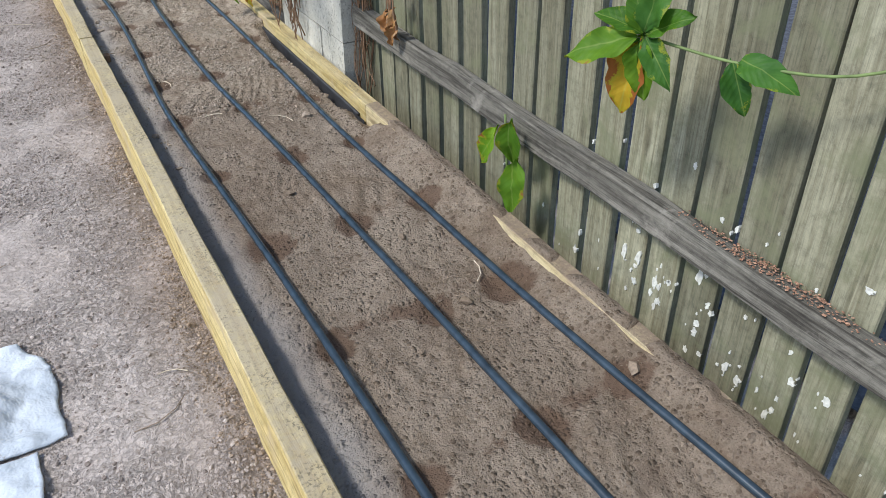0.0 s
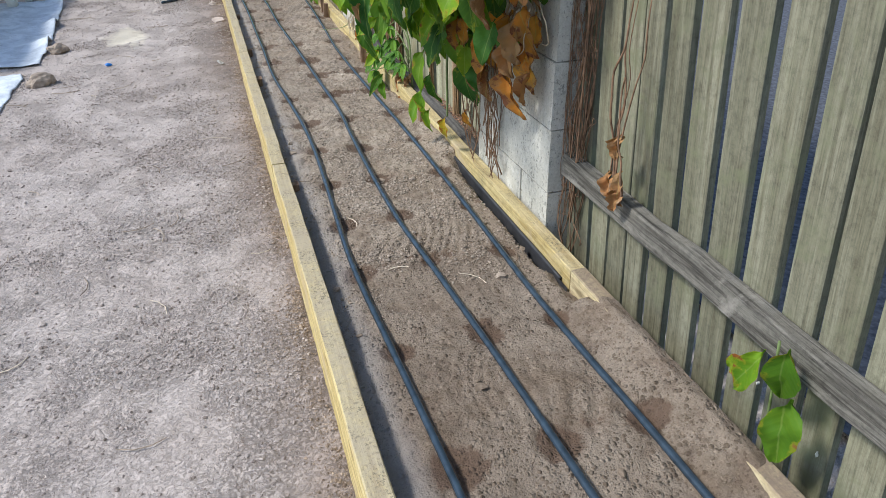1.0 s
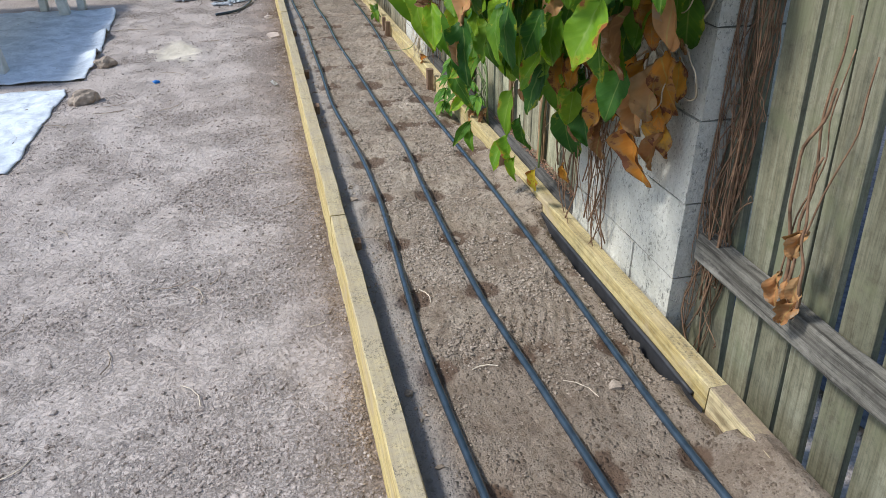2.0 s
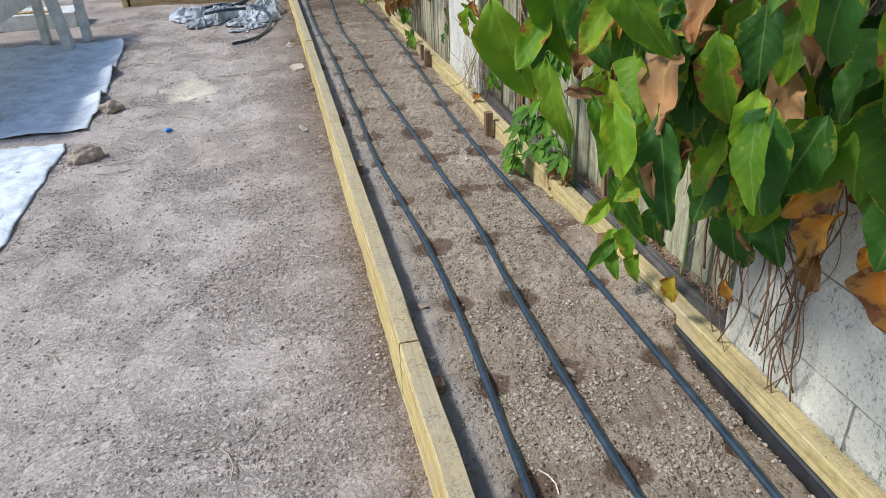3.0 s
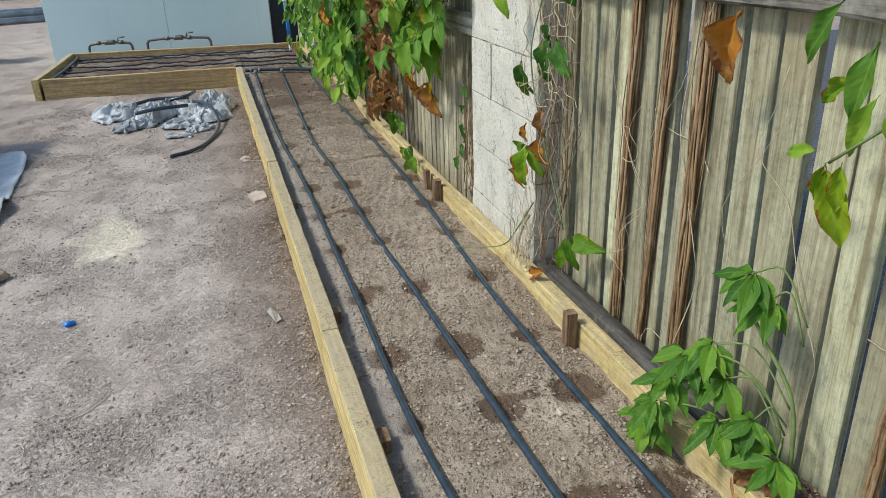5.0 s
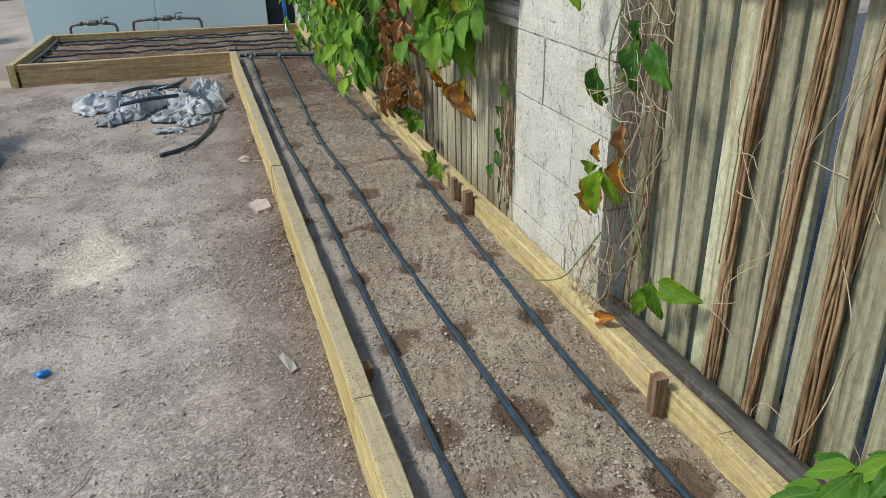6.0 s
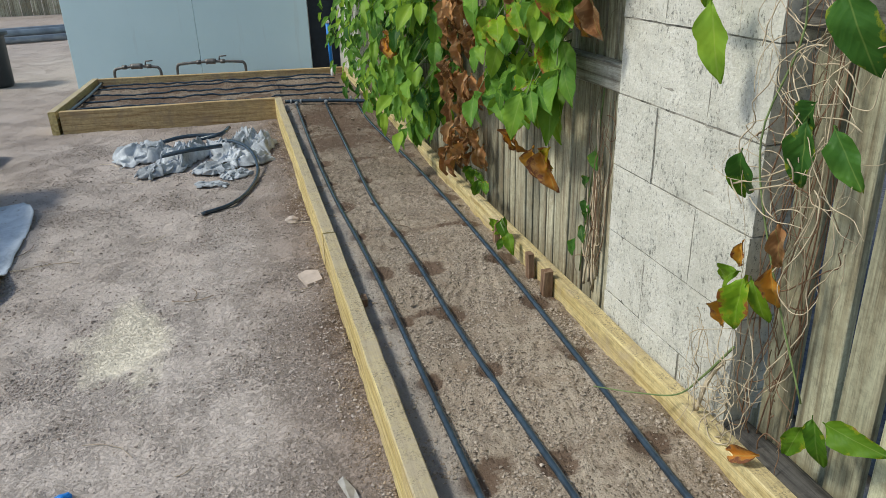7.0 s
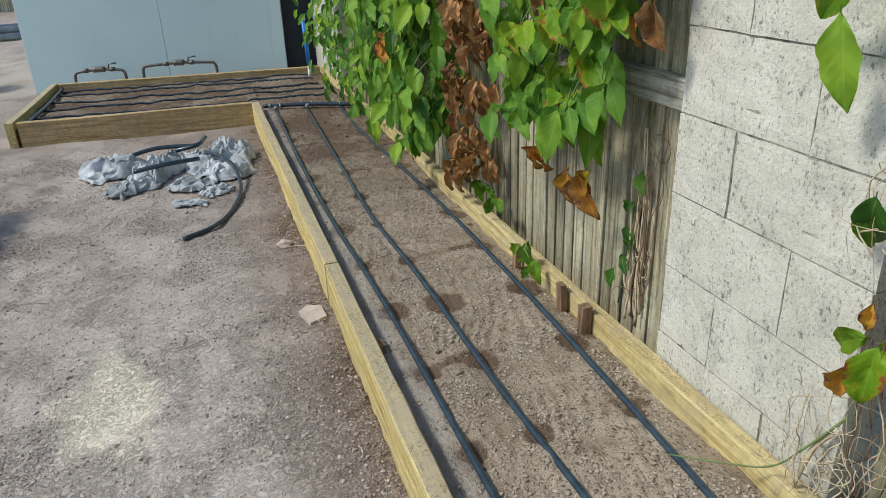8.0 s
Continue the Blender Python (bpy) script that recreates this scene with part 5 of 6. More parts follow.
# big overhanging clump beside the first pillar
rg = random.Random(11)
vine_a = thing("climbing_vine", (1.0, 2.75, 0), "large leaved climber hanging from the fence over the bed", "vine", "climbers")
for knots in (((1.05, 2.9, 1.75), (0.85, 2.85, 1.5), (0.6, 2.85, 1.28), (0.48, 2.95, 1.05)), ((1.05, 2.6, 1.7), (0.8, 2.6, 1.4), (0.58, 2.6, 1.15), (0.5, 2.62, 0.98)), ((1.03, 2.8, 1.6), (0.95, 2.95, 1.0), (0.9, 3.0, 0.6), (0.9, 3.02, 0.32))):
    tube_ob("stem", [p - vine_a.location for p in smooth_path(knots, 8)], 0.006, M_STEM, vine_a, "", 6, 0.6)
# nearest leaves, hanging outermost
for (x, y, z, d, st) in ((0.47, 3.12, 0.965, (0.020, -0.085, -0.19), GREEN), (0.48, 2.83, 0.91, (-0.030, -0.060, -0.117), GREEN), (0.54, 3.01, 1.03, (-0.006, -0.060, -0.167), GREEN), (0.52, 3.04, 0.89, (-0.032, -0.020, -0.050), GREEN), (0.57, 2.94, 1.00, (0.019, -0.070, -0.129), DEEP), (0.47, 2.64, 0.90, (0.014, -0.094, -0.090), GREEN), (0.45, 2.54, 0.92, (-0.017, -0.062, -0.071), LIME), (0.52, 2.67, 0.76, (0.002, -0.081, -0.063), GREEN), (0.52, 2.55, 0.90, (-0.030, -0.088, -0.110), DEEP), (0.44, 2.55, 1.07, (0.021, -0.069, -0.077), GREEN), (0.48, 2.83, 1.08, (0.003, -0.028, -0.047), LIME), (0.62, 2.85, 0.63, (-0.054, -0.013, -0.037), LIME), (0.62, 2.83, 0.56, (-0.052, -0.025, -0.044), GREEN)):
    leaf(vine_a, (x, y, z), d, (-0.7, -0.8 + rg.uniform(-0.4, 0.4), 0.5), Vector(d).length * 1.1, st, rg, 0.72)
for (x, y, z, d, st) in ((0.62, 2.84, 0.54, (-0.012, -0.050, -0.038), GREEN), (0.62, 2.89, 0.86, (0.022, -0.047, -0.024), GREEN), (0.57, 2.62, 0.78, (-0.062, 0.001, -0.037), LIME), (0.50, 2.52, 0.84, (-0.016, -0.035, -0.029), BROWN), (0.44, 2.67, 0.89, (0.033, -0.038, 0.009), BROWN), (0.52, 2.57, 1.07, (-0.046, -0.012, -0.093), GREEN), (0.67, 2.96, 0.94, (0.030, -0.024, 0.068), DEEP), (0.62, 2.83, 0.89, (0.029, -0.067, -0.049), DEEP), (0.47, 2.56, 1.02, (-0.019, -0.012, -0.021), ORANGE)):
    leaf(vine_a, (x, y, z), d, (-0.7, -0.8 + rg.uniform(-0.4, 0.4), 0.5), Vector(d).length * 1.1, st, rg, 0.72)
for _ in range(380):
    x = rg.uniform(0.52, 1.0)
    y = rg.uniform(2.3, 3.22)
    low = 0.82 - (x - 0.45) * (0.7 if y > 2.75 else 0.15)
    z = low + 0.12 + (1.45 - low) * rg.random() ** 1.3
    st = rg.choice((GREEN, GREEN, GREEN, DEEP, DEEP, LIME) if rg.random() < 0.86 else (BROWN,))
    leaf(vine_a, (x, y, z), droop(rg), (-0.8 + rg.uniform(-0.4, 0.4), -0.5 + rg.uniform(-0.6, 0.6), 0.7), rg.uniform(0.08, 0.14) + 0.06 * (x - 0.5), st, rg)
# shaded leaves close to the fence, their shade partly put into deep green colour
for _ in range(110):
    y = rg.uniform(2.42, 3.3)
    leaf(vine_a, (rg.uniform(0.86, 1.0), y, rg.uniform(0.72, 1.45)), droop(rg), (-0.8 + rg.uniform(-0.4, 0.4), -0.5 + rg.uniform(-0.6, 0.6), 0.6), rg.uniform(0.10, 0.16), DEEP if rg.random() < 0.8 else BROWN, rg)
# lower trailing leaves near the board
for (x, y, z, st, L) in ((0.88, 3.22, 0.52, GREEN, 0.15), (0.87, 3.12, 0.46, GREEN, 0.13), (0.86, 3.2, 0.38, LIME, 0.12), (0.87, 3.28, 0.33, LIME, 0.12), (0.88, 3.18, 0.30, GREEN, 0.1), (0.9, 3.04, 0.31, YELLOW, 0.09), (0.93, 2.92, 0.55, DEEP, 0.16), (0.95, 2.86, 0.62, DEEP, 0.17), (0.92, 2.98, 0.66, GREEN, 0.15), (0.9, 3.1, 0.62, GREEN, 0.15), (0.93, 2.9, 0.38, ORANGE, 0.07)):
    leaf(vine_a, (x, y, z), droop(rg, (-0.4, -0.3, 0), 1.0, 0.35), (-0.9, -0.5, 0.5), L, st, rg)
dead_a = thing("dead_vine", (1.0, 2.5, 0), "dead brown creeper and curled leaves on the block pillar", "vine", "dry creepers")
for _ in range(36):
    leaf(dead_a, (rg.uniform(0.90, 0.99), rg.uniform(2.42, 2.95), rg.uniform(0.62, 1.25)), droop(rg, (-0.5, -0.2, 0), 1.0, 0.4), (-0.9, -0.5 + rg.uniform(-0.5, 0.5), 0.2), rg.uniform(0.08, 0.16), BROWN if rg.random() < 0.3 else ORANGE, rg)
for (y, z, L, st) in ((2.58, 0.80, 0.17, ORANGE), (2.54, 0.82, 0.16, ORANGE), (2.48, 0.80, 0.15, ORANGE), (2.44, 0.80, 0.15, BROWN), (2.42, 0.82, 0.14, ORANGE), (2.52, 0.72, 0.12, BROWN), (2.66, 0.6, 0.12, BROWN)):
    leaf(dead_a, (0.92, y, z), (-0.1, rg.uniform(-0.4, 0.4), -1), (-0.9, -0.6, 0.2), L, st, rg)
strands("stem_tangle", 34, 1.05, 1.085, 2.29, 2.378, 0.05, 1.7, 0.0019, M_VINE, dead_a, rg, 0.04, "matted reddish brown dry stems", 26)
strands("stem_tangle", 42, 0.965, 1.004, 2.70, 3.06, 0.12, 1.4, 0.0021, M_VINE, dead_a, rg, 0.035, "matted reddish brown dry stems")
strands("tendril_tangle", 14, 0.93, 1.0, 2.38, 2.7, 0.7, 1.3, 0.0025, M_STRAW, dead_a, rg, 0.05, "pale dry tendrils", 14)
strands("stem_tangle", 5, 1.0, 1.03, 1.98, 2.06, 0.36, 1.0, 0.0035, M_VINE, dead_a, rg, 0.012)
for _ in range(7):
    leaf(dead_a, (1.02, rg.uniform(1.98, 2.08), rg.uniform(0.4, 0.6)), (-0.2, rg.uniform(-0.4, 0.4), -1), (-0.9, -0.4, 0.2), rg.uniform(0.05, 0.09), BROWN, rg)

# sprigs at the start of the fence
sprig = thing("vine_sprig", (0.95, 0.95, 0.76), "green sprig with one yellowing leaf against the fence", "sprig", "sprigs")
NODE = Vector((0.92, 0.94, 0.765))
tube_ob("stem", [p - sprig.location for p in smooth_path([(1.08, 0.45, 0.95), (1.03, 0.62, 0.80), (0.98, 0.78, 0.762), NODE], 6)], 0.0026, M_STEM, sprig, "", 6)
for off, d, L, st in ((0.0, (-0.11, 0.08, -0.02), 0.13, GREEN), (0.0, (-0.06, 0.07, 0.05), 0.09, GREEN), (0.0, (-0.02, -0.02, 0.11), 0.11, DEEP), (0.0, (-0.02, 0.03, 0.09), 0.09, GREEN), (0.0, (0.0, -0.07, 0.06), 0.09, GREEN), (0.0, (-0.03, 0.05, -0.09), 0.11, DEEP), (0.0, (-0.03, -0.045, -0.09), 0.10, GREEN), (0.0, (-0.035, 0.005, -0.13), 0.135, YELLOW), (0.0, (-0.03, -0.09, -0.03), 0.09, DEEP), (0.13, (-0.01, -0.06, -0.07), 0.09, DEEP), (0.14, (-0.02, -0.10, 0.02), 0.09, DEEP)):
    leaf(sprig, NODE + Vector((off * 0.4, -off, 0.0)), d, (-0.75, -0.35, 0.8), L, st, rg, 0.9)
weed = thing("low_weed", (1.02, 1.38, 0.1), "broad green leaves of a weed at the fence foot", "weed", "weeds")
for (y, z, d, L, st) in ((1.38, 0.42, (-0.15, -0.1, -1), 0.13, GREEN), (1.42, 0.38, (-0.3, 0.3, -0.8), 0.12, LIME), (1.35, 0.33, (-0.2, -0.2, -1), 0.15, GREEN), (1.45, 0.33, (-0.2, 0.6, -0.5), 0.09, LIME)):
    leaf(weed, (1.0, y, z), d, (-0.9, -0.3, 0.5), L, st, rg)
tube_ob("stem", [p - weed.location for p in smooth_path([(1.04, 1.4, 0.0), (1.02, 1.4, 0.25), (1.0, 1.4, 0.42)], 4)], 0.003, M_STEM, weed, "", 5)

# hanging sprig in the second run
hang = thing("vine_sprig", (0.95, 3.92, 0.86), "hanging yellow green sprig against the palings", "sprig", "sprigs")
tube_ob("stem", [p - hang.location for p in smooth_path([(1.07, 3.5, 1.5), (1.0, 3.62, 1.2), (0.95, 3.75, 1.02), (0.96, 3.93, 0.86)], 6)], 0.0026, M_STEM, hang, "", 6)
for (y, z, d, L, st) in ((3.93, 0.86, (0.0, 0.25, -0.9), 0.08, LIME), (3.93, 0.86, (0.0, -0.35, -0.9), 0.15, LIME), (3.95, 0.87, (-0.1, 0.7, -0.1), 0.09, GREEN), (3.90, 0.87, (-0.1, -0.05, -1), 0.09, LIME), (3.86, 0.98, (-0.1, 0.3, -0.9), 0.12, GREEN), (3.84, 0.98, (0.0, -0.5, -0.8), 0.13, GREEN), (3.9, 1.0, (-0.1, 0.7, -0.5), 0.11, LIME), (3.8, 1.0, (-0.2, -0.7, -0.5), 0.12, GREEN), (3.88, 1.05, (-0.2, 0.1, -1), 0.13, GREEN), (3.76, 1.08, (-0.2, -0.3, -1), 0.14, GREEN), (3.95, 1.1, (-0.2, 0.5, -0.8), 0.13, GREEN)):
    leaf(hang, (0.955, y, z), d, (-0.9, -0.5, 0.4), L * 0.95, SPEAR if st is GREEN else st, rg, 0.85 if st is GREEN else 0.6)
for (y, z, L, st) in ((4.22, 1.06, 0.14, ORANGE),):
    leaf(hang, (1.0, y, z), (-0.3, 0.1, -1), (-0.9, -0.5, 0.3), L, st, rg)

# palmate shrub at the fence foot
shrub = thing("young_shrub", (1.02, 4.0, 0.08), "young green shrub with fingered leaves at the fence foot", "shrub")
tube_ob("stem", [p - shrub.location for p in smooth_path([(1.03, 3.93, 0.0), (1.01, 3.92, 0.2), (1.01, 3.95, 0.38), (0.99, 4.05, 0.5), (0.98, 4.07, 0.6)], 6)], 0.006, M_STEM, shrub, "", 6, 0.5)
for (x, y, z) in ((0.98, 4.07, 0.60), (0.99, 4.03, 0.56), (0.96, 4.12, 0.42), (0.93, 4.16, 0.38), (0.96, 4.08, 0.36), (0.92, 4.2, 0.30), (0.90, 4.2, 0.24), (0.96, 3.98, 0.33), (0.97, 3.92, 0.28), (0.94, 4.05, 0.28), (0.90, 4.22, 0.18), (0.99, 4.15, 0.34)):
    stem = (1.01, 3.95, max(0.1, z - 0.06))
    tube_ob("stalk", [p - shrub.location for p in smooth_path([stem, ((x + 1.01) / 2, (y + 3.95) / 2, z + 0.03), (x, y, z)], 4)], 0.0022, M_STEM, shrub, "", 5)
    for k in range(7):
        a = (k - 3) * 0.5 + rg.uniform(-0.15, 0.15)
        leaf(shrub, (x, y, z), (-0.55 * math.cos(a), math.sin(a) * 0.9, -0.35 + rg.uniform(-0.2, 0.15)), (-0.5, -0.4, 1), rg.uniform(0.065, 0.11), SLIM, rg)
for _ in range(8):
    leaf(shrub, (rg.uniform(0.98, 1.03), rg.uniform(3.9, 4.1), rg.uniform(0.12, 0.24)), droop(rg), (-0.9, -0.3, 0.4), rg.uniform(0.05, 0.09), BROWN, rg)

# dry trunks and tangle on the second run and second pillar
dead_b = thing("dead_vine", (1.05, 4.6, 0), "dry brown vine trunks and tendrils up the palings", "vine", "dry creepers")
for i, (y, w, yy) in enumerate(((4.40, 0.045, 0.02), (4.55, 0.022, -0.02), (4.69, 0.028, 0.0), (3.80, 0.02, 0.03), (3.45, 0.03, 0.0))):
    v, f = [], []
    for k in range(22):
        off = (k - 10.5) * w / 20
        z0 = 0.1 + (0.9 * ((k * 7) % 5) / 5 if k % 3 == 0 else 0.0)
        pts = [(PAL - 0.008 - 0.012 * ((k * 3) % 4) / 3 - 0.004 * nz(k, t, 9, i), y + off + yy * t + 0.016 * nz(k * 0.9, t, 5, i) + 0.007 * nz(k * 2.3, t, 17, i), z0 + (1.7 - z0) * t) for t in steps(0, 1, 0.05)]
        tube(v, f, [Vector(p) - dead_b.location for p in pts], 0.0016 + 0.0016 * ((k * 5) % 3), 5, 0.8)
    mesh_ob("trunk", v, f, M_BARK, dead_b, "shaggy red brown trunk", True)
strands("tendril_tangle", 9, 1.05, 1.085, 3.2, 4.9, 0.1, 1.2, 0.0012, M_STRAW, dead_b, rg, 0.05, "pale dry tendrils", 12)
dead_c = thing("dead_vine", (1.0, 5.02, 0), "tangle of pale dry tendrils at the pillar edge", "vine", "dry creepers")
strands("stem_tangle", 16, 1.0, 1.07, 4.98, 5.10, 0.1, 1.5, 0.0018, M_VINE, dead_c, rg, 0.03, "brown dry stems", 16)
strands("tendril_tangle", 6, 0.96, 1.05, 4.93, 5.12, 0.2, 1.4, 0.0014, M_STRAW, dead_c, rg, 0.035, "pale dry tendrils", 16)
strands("tendril_tangle", 7, 0.95, 1.06, 4.88, 5.13, 0.72, 1.25, 0.0015, M_STRAW, dead_c, rg, 0.05, "pale dry tendrils", 34)
tube_ob("runner", [p - dead_c.location for p in smooth_path([(1.0, 5.1, 0.38), (0.97, 5.15, 0.28), (0.94, 5.2, 0.2), (0.88, 5.28, 0.165), (0.8, 5.36, 0.15)], 6)], 0.003, M_STEM, dead_c, "thin runner over the board", 6, 0.5)
tube_ob("stub", [p - dead_c.location for p in smooth_path([(0.995, 5.12, 0.33), (0.985, 5.14, 0.29), (0.975, 5.15, 0.24), (0.97, 5.16, 0.175)], 5)], 0.0065, M_STRAW, dead_c, "pale knobbly cut stem", 7, 0.8)
strands("stem_tangle", 12, 0.93, 1.0, 5.02, 5.16, 0.16, 0.42, 0.0018, M_STRAW, dead_c, rg, 0.015, "", 12)
vine_c = thing("climbing_vine", (1.0, 5.0, 0.3), "few green and rusty leaves among dry tendrils", "vine", "climbers")
for (x, y, z, d, L, st) in ((0.95, 5.10, 0.84, (-0.1, 0.1, -1), 0.12, DEEP), (0.96, 5.13, 0.80, (-0.1, -0.3, -0.6), 0.07, GREEN), (0.97, 4.97, 0.93, (-0.2, -0.2, -1), 0.13, DEEP), (0.96, 4.9, 0.93, (-0.1, -0.7, -0.7), 0.12, DEEP), (0.97, 4.95, 0.96, (-0.2, 0.5, -0.7), 0.11, DEEP), (0.94, 5.05, 0.60, (-0.2, 0.6, -0.5), 0.11, GREEN), (0.94, 5.03, 0.60, (-0.3, -0.1, -1), 0.13, LIME), (0.95, 5.02, 0.60, (-0.1, -0.5, -0.8), 0.10, GREEN), (0.95, 5.06, 0.66, (-0.1, 0.2, -0.9), 0.07, ORANGE), (0.96, 4.98, 0.64, (-0.1, -0.2, -1), 0.10, ORANGE), (0.95, 5.07, 0.53, (-0.2, 0.3, -0.9), 0.11, ORANGE)):
    leaf(vine_c, (x, y, z), d, (-0.9, -0.5, 0.4), L, st, rg, 0.85)
for (x, y, z, d, L, st) in ((0.96, 4.99, 0.72, (0, -0.3, -1), 0.09, BROWN), (1.01, 4.86, 0.36, (-0.2, -0.3, -0.6), 0.11, GREEN), (1.01, 4.88, 0.33, (-0.2, 0.2, -1), 0.11, GREEN), (1.01, 4.84, 0.36, (-0.1, -0.8, 0.1), 0.11, GREEN), (0.98, 4.95, 0.2, (-0.5, 0.5, -0.3), 0.10, ORANGE), (0.91, 5.2, 1.125, (0.0, -0.2, -1), 0.175, FRESH), (0.92, 5.2, 1.2, (-0.1, 0.5, -0.8), 0.14, GREEN), (0.93, 4.9, 1.15, (-0.1, -0.6, -0.8), 0.14, DEEP)):
    leaf(vine_c, (x, y, z), d, (-0.9, -0.5, 0.4), L, st, rg, 0.85)
tube_ob("stem", [p - vine_c.location for p in smooth_path([(1.04, 5.02, 1.6), (0.98, 5.08, 1.3), (0.985, 5.03, 1.08), (0.97, 5.08, 0.86), (0.99, 5.02, 0.62), (1.01, 4.9, 0.36)], 6)], 0.0022, M_STEM, vine_c, "", 6)

# the long creeper of the third run
vine_d = thing("climbing_vine", (1.03, 7.6, 0), "dense green creeper hanging over the last fence run", "vine", "climbers")


def low_d(y):
    line = ((5.7, 0.95), (5.86, 0.80), (6.0, 0.68), (6.3, 0.58), (6.5, 0.62), (6.75, 0.68), (7.0, 0.9), (7.2, 0.48), (7.4, 0.34), (7.7, 0.27), (8.2, 0.27), (9.0, 0.16), (9.9, 0.22), (10.6, 0.5))
    return lerp_line(line, y)


vine_f = thing("climbing_vine", (1.03, 9.2, 0), "dense small leaved green creeper at the end of the fence", "vine", "climbers")
for k in range(680):
    owner = vine_d if k < 295 else vine_f
    y = rg.uniform(7.2, 8.35) if k < 295 else rg.uniform(8.2, 10.55)
    lo = low_d(y)
    z = lo + 0.02 + (1.3 - lo) * rg.random() ** 1.1
    x = 1.03 - 0.27 * rg.random() ** 1.4
    if z < lo + 0.2:
        x += 0.03
    st = rg.choice((FRESH, FRESH, FRESH, FRESH, SPEAR, DEEP)) if rg.random() < 0.97 else ORANGE
    if owner is vine_f:
        st = rg.choice((DEEP, FRESH, SLIM, FRESH))
    if owner is vine_d and k % 2:
        spray(owner, (x, y, z), 3, rg.uniform(0.11, 0.15), st, rg, (-1, -0.4, 0), (1.04, y + 0.05, z + 0.12))
    else:
        leaf(owner, (x, y, z), droop(rg, (-1, -0.3, 0), 1.0, 0.55), (-0.9 + rg.uniform(-0.4, 0.5), -0.6 + rg.uniform(-0.8, 0.8), rg.uniform(0.3, 1.0)), rg.uniform(0.11, 0.17) if owner is vine_d else rg.uniform(0.08, 0.13), st, rg)
vine_e = thing("climbing_vine", (1.03, 6.1, 0), "hanging cluster of broad three part green leaves", "vine", "climbers")
for k in range(100):
    y = rg.uniform(5.92, 6.6) if k < 78 else rg.uniform(5.72, 5.95)
    z = (low_d(y) if k < 78 else 1.0) + 0.08 + 0.65 * rg.random()
    x = 1.0 - 0.14 * rg.random()
    spray(vine_e, (x, y, z), 3, rg.uniform(0.10, 0.15), FRESH if rg.random() < 0.75 else (LIME if rg.random() < 0.3 else GREEN), rg, (-1, -0.4, 0), (1.04, y + 0.05, z + 0.15))
for (y, z, st, L) in ((6.30, 0.61, ORANGE, 0.13), (6.25, 0.62, ORANGE, 0.14), (6.10, 0.60, ORANGE, 0.13), (6.03, 0.61, ORANGE, 0.15), (5.97, 0.62, YELLOW, 0.12), (5.75, 1.1, BROWN, 0.13), (5.78, 1.06, ORANGE, 0.12), (6.3, 1.1, BROWN, 0.13)):
    leaf(vine_e, (0.93, y, z), (-0.15, rg.uniform(-0.8, 0.8), -0.9), (-0.9, -0.5, 0.4), L, st, rg)
for (y, z) in ((5.92, 0.62), (5.95, 0.52), (5.97, 0.44), (5.99, 0.34), (6.02, 0.28), (5.94, 0.4)):
    leaf(vine_e, (1.06, y, z), (-0.3, rg.uniform(-0.8, 0.8), -0.7), (-0.9, -0.4, 0.4), 0.07, DEEP, rg)
tube_ob("stem", [p - vine_e.location for p in smooth_path([(1.075, 5.9, 0.9), (1.075, 5.94, 0.6), (1.075, 5.98, 0.4), (1.08, 6.02, 0.15)], 5)], 0.003, M_STEM, vine_e, "", 5)
dead_d = thing("dead_vine", (1.02, 6.85, 0), "curtain of dead brown leaves on the palings", "vine", "dry creepers")
for _ in range(110):
    y = rg.gauss(7.04, 0.07)
    leaf(dead_d, (rg.uniform(0.9, 1.04), y, rg.uniform(0.30, 1.3)), droop(rg, (-0.4, 0, 0), 1.0, 0.3), (-0.9, -0.6 + rg.uniform(-0.4, 0.4), 0.2), rg.uniform(0.07, 0.13), BROWN, rg)
strands("stem_tangle", 16, 1.06, 1.085, 5.90, 5.965, 0.1, 0.75, 0.004, M_STRAW, dead_d, rg, 0.008, "", 2)
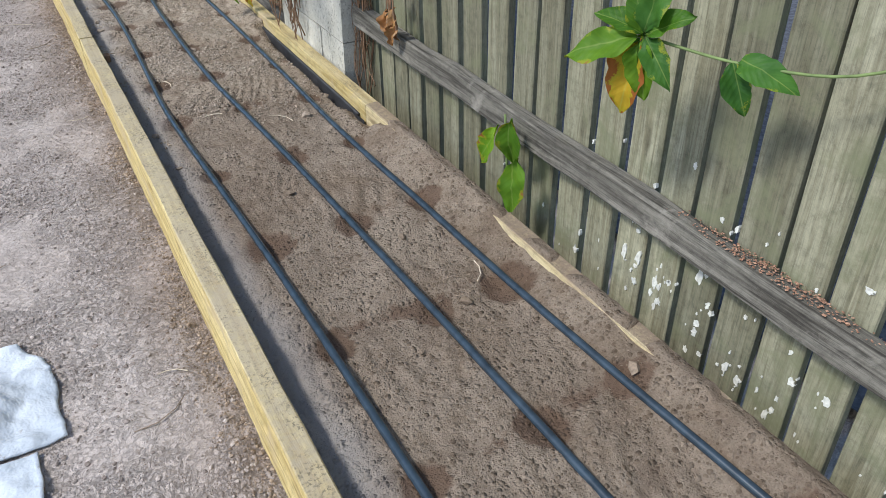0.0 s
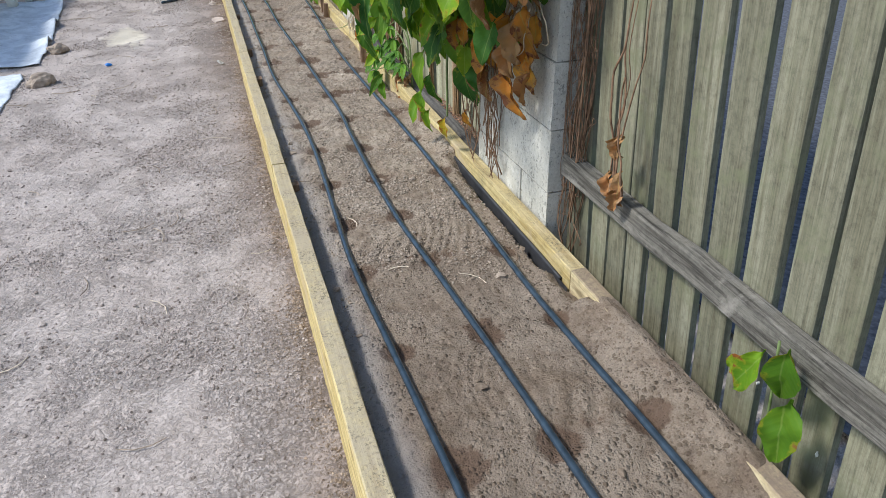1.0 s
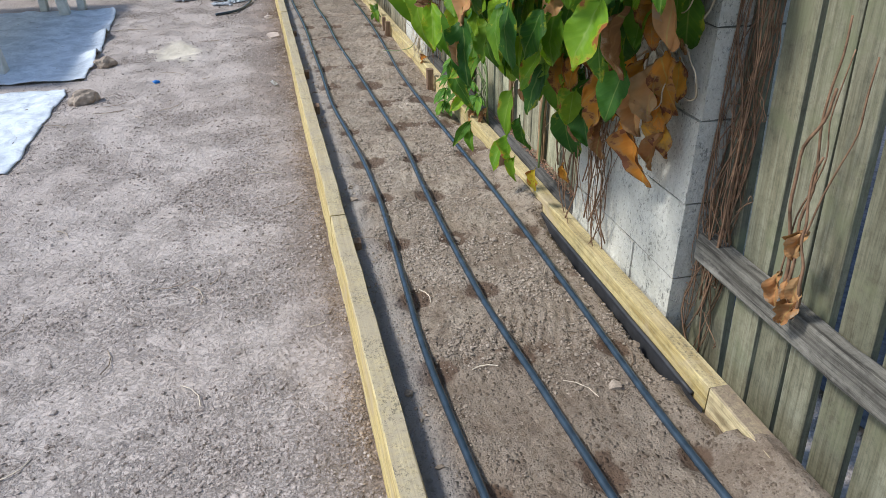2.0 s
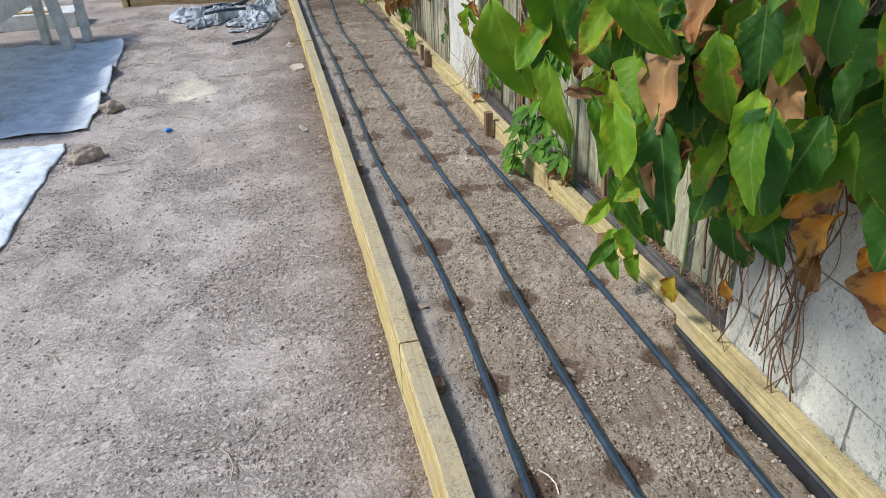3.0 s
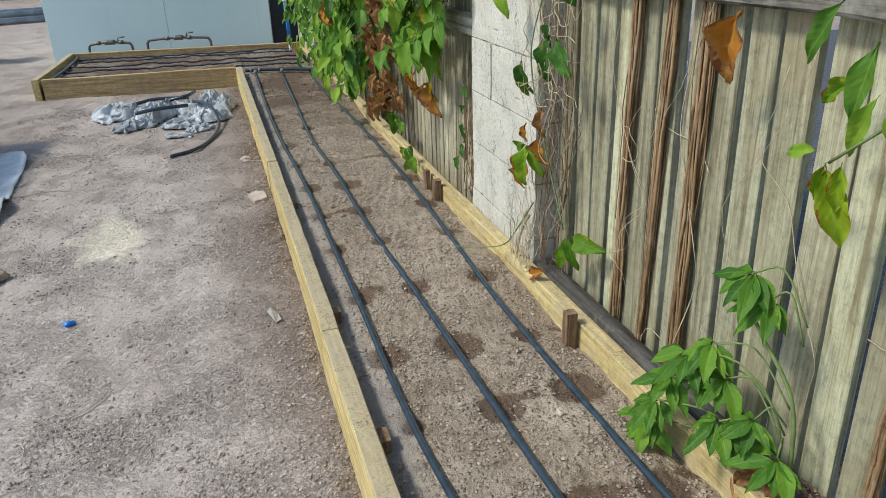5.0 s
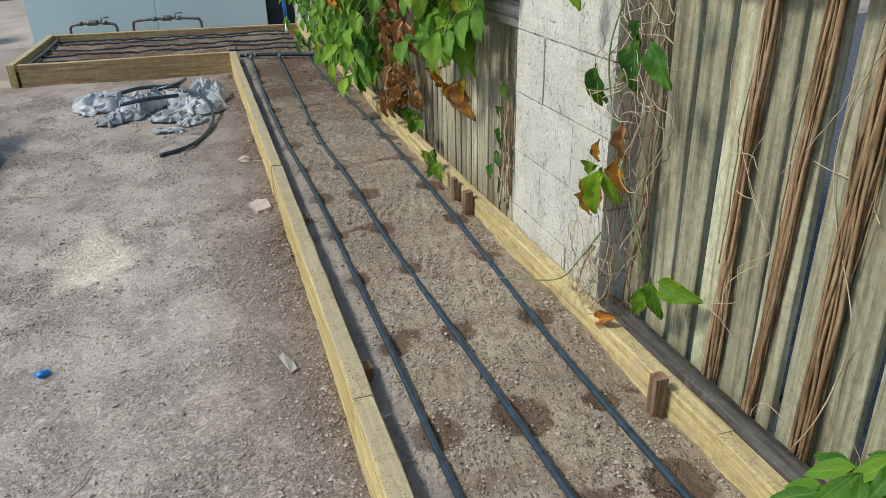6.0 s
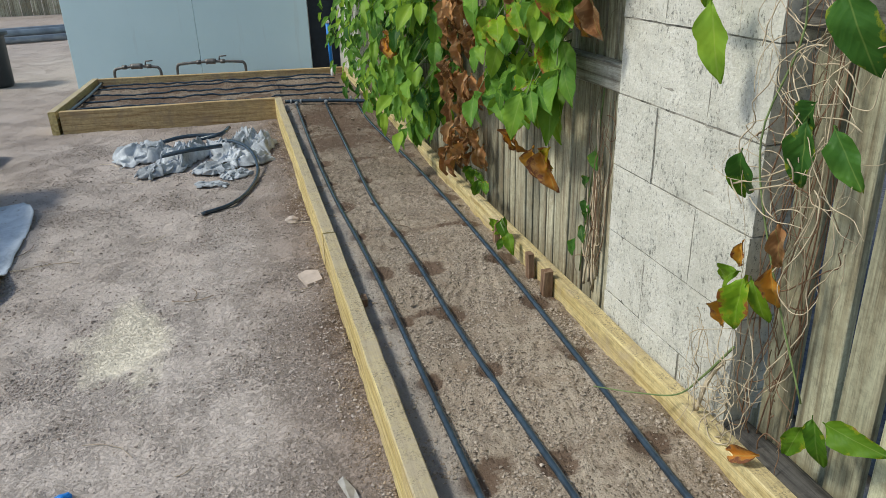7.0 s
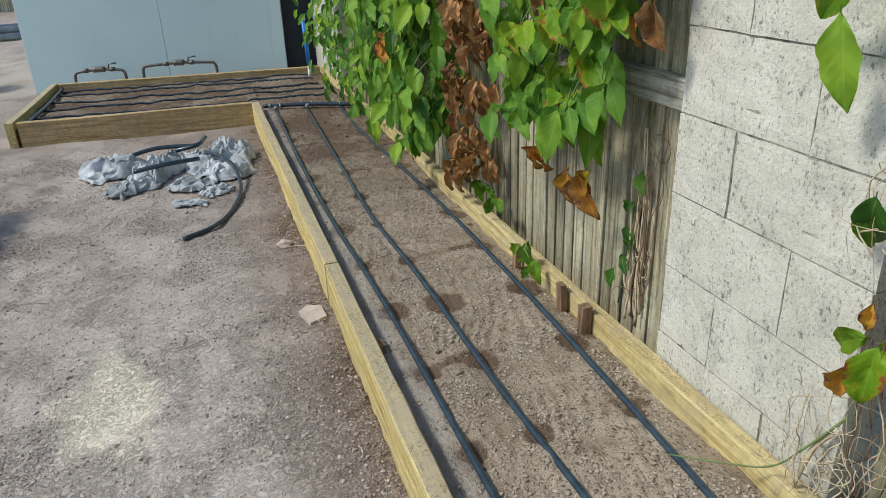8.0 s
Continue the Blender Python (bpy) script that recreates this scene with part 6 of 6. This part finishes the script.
strands("tendril_tangle", 6, 1.03, 1.08, 5.84, 5.96, 0.2, 0.8, 0.0016, M_VINE, dead_d, rg, 0.02, "", 4)
for name_at, spots_ in (((1.02, 6.95, 0.1), ((0.98, 6.9, 0.28), (1.0, 7.0, 0.26), (0.98, 6.8, 0.25))), ((0.95, 6.35, 0.15), ((0.92, 6.38, 0.24), (0.9, 6.3, 0.22)))):
    w_ = thing("low_weed", name_at, "small broad leaved weed by the rear board", "weed", "weeds")
    for c in spots_:
        spray(w_, c, 3, 0.075, GREEN, rg, (-0.7, -0.6, 0), name_at)

# red chips caught on the rail and along the foot of the fence
spots = []
for _ in range(420):
    y = rg.gauss(0.70, 0.10)
    spots.append((rg.uniform(1.05, 1.088), y, 0.406 + 0.003 * rg.random(), rg.uniform(0.0012, 0.0034)))
for _ in range(1100):
    y = rg.uniform(3.05, 3.95)
    spots.append((rg.uniform(1.05, 1.085), y, 0.168 + 0.008 * rg.random(), rg.uniform(0.0014, 0.004)))
pebbles("bark_chips", spots, M_CHIP, "reddish crumbs lodged along the fence timbers", "chips", 0.5)

# paint splashes
v, f = [], []
for _ in range(150):
    y, z = rg.gauss(0.80, 0.24), (rg.uniform(0.1, 0.33) if rg.random() < 0.85 else rg.uniform(0.41, 0.5))
    n, w = 13, 0.0018 + 0.0075 * rg.random() ** 2
    h = w * rg.uniform(0.7, 2.6)
    if not any(a0 + w < y < a1 - w for a0, a1 in SPANS):
        continue
    o = len(v)
    for k in range(n):
        a = 2 * math.pi * k / n
        q = rg.uniform(0.55, 1.2)
        v.append((PAL - 0.0015, y + w * q * math.cos(a), z + h * q * math.sin(a)))
    for k in range(n):
        a = 2 * math.pi * k / n
        v.append((PAL + 0.006, v[o + k][1], v[o + k][2]))
    f.append(tuple(o + n - 1 - k for k in range(n)))
    f += [(o + k, o + (k + 1) % n, o + n + (k + 1) % n, o + n + k) for k in range(n)]
tagged(mesh_ob("paint_splashes", v, f, M_SPLASH), "dried white paint splashes low on the palings", "paint", "", "stuff")
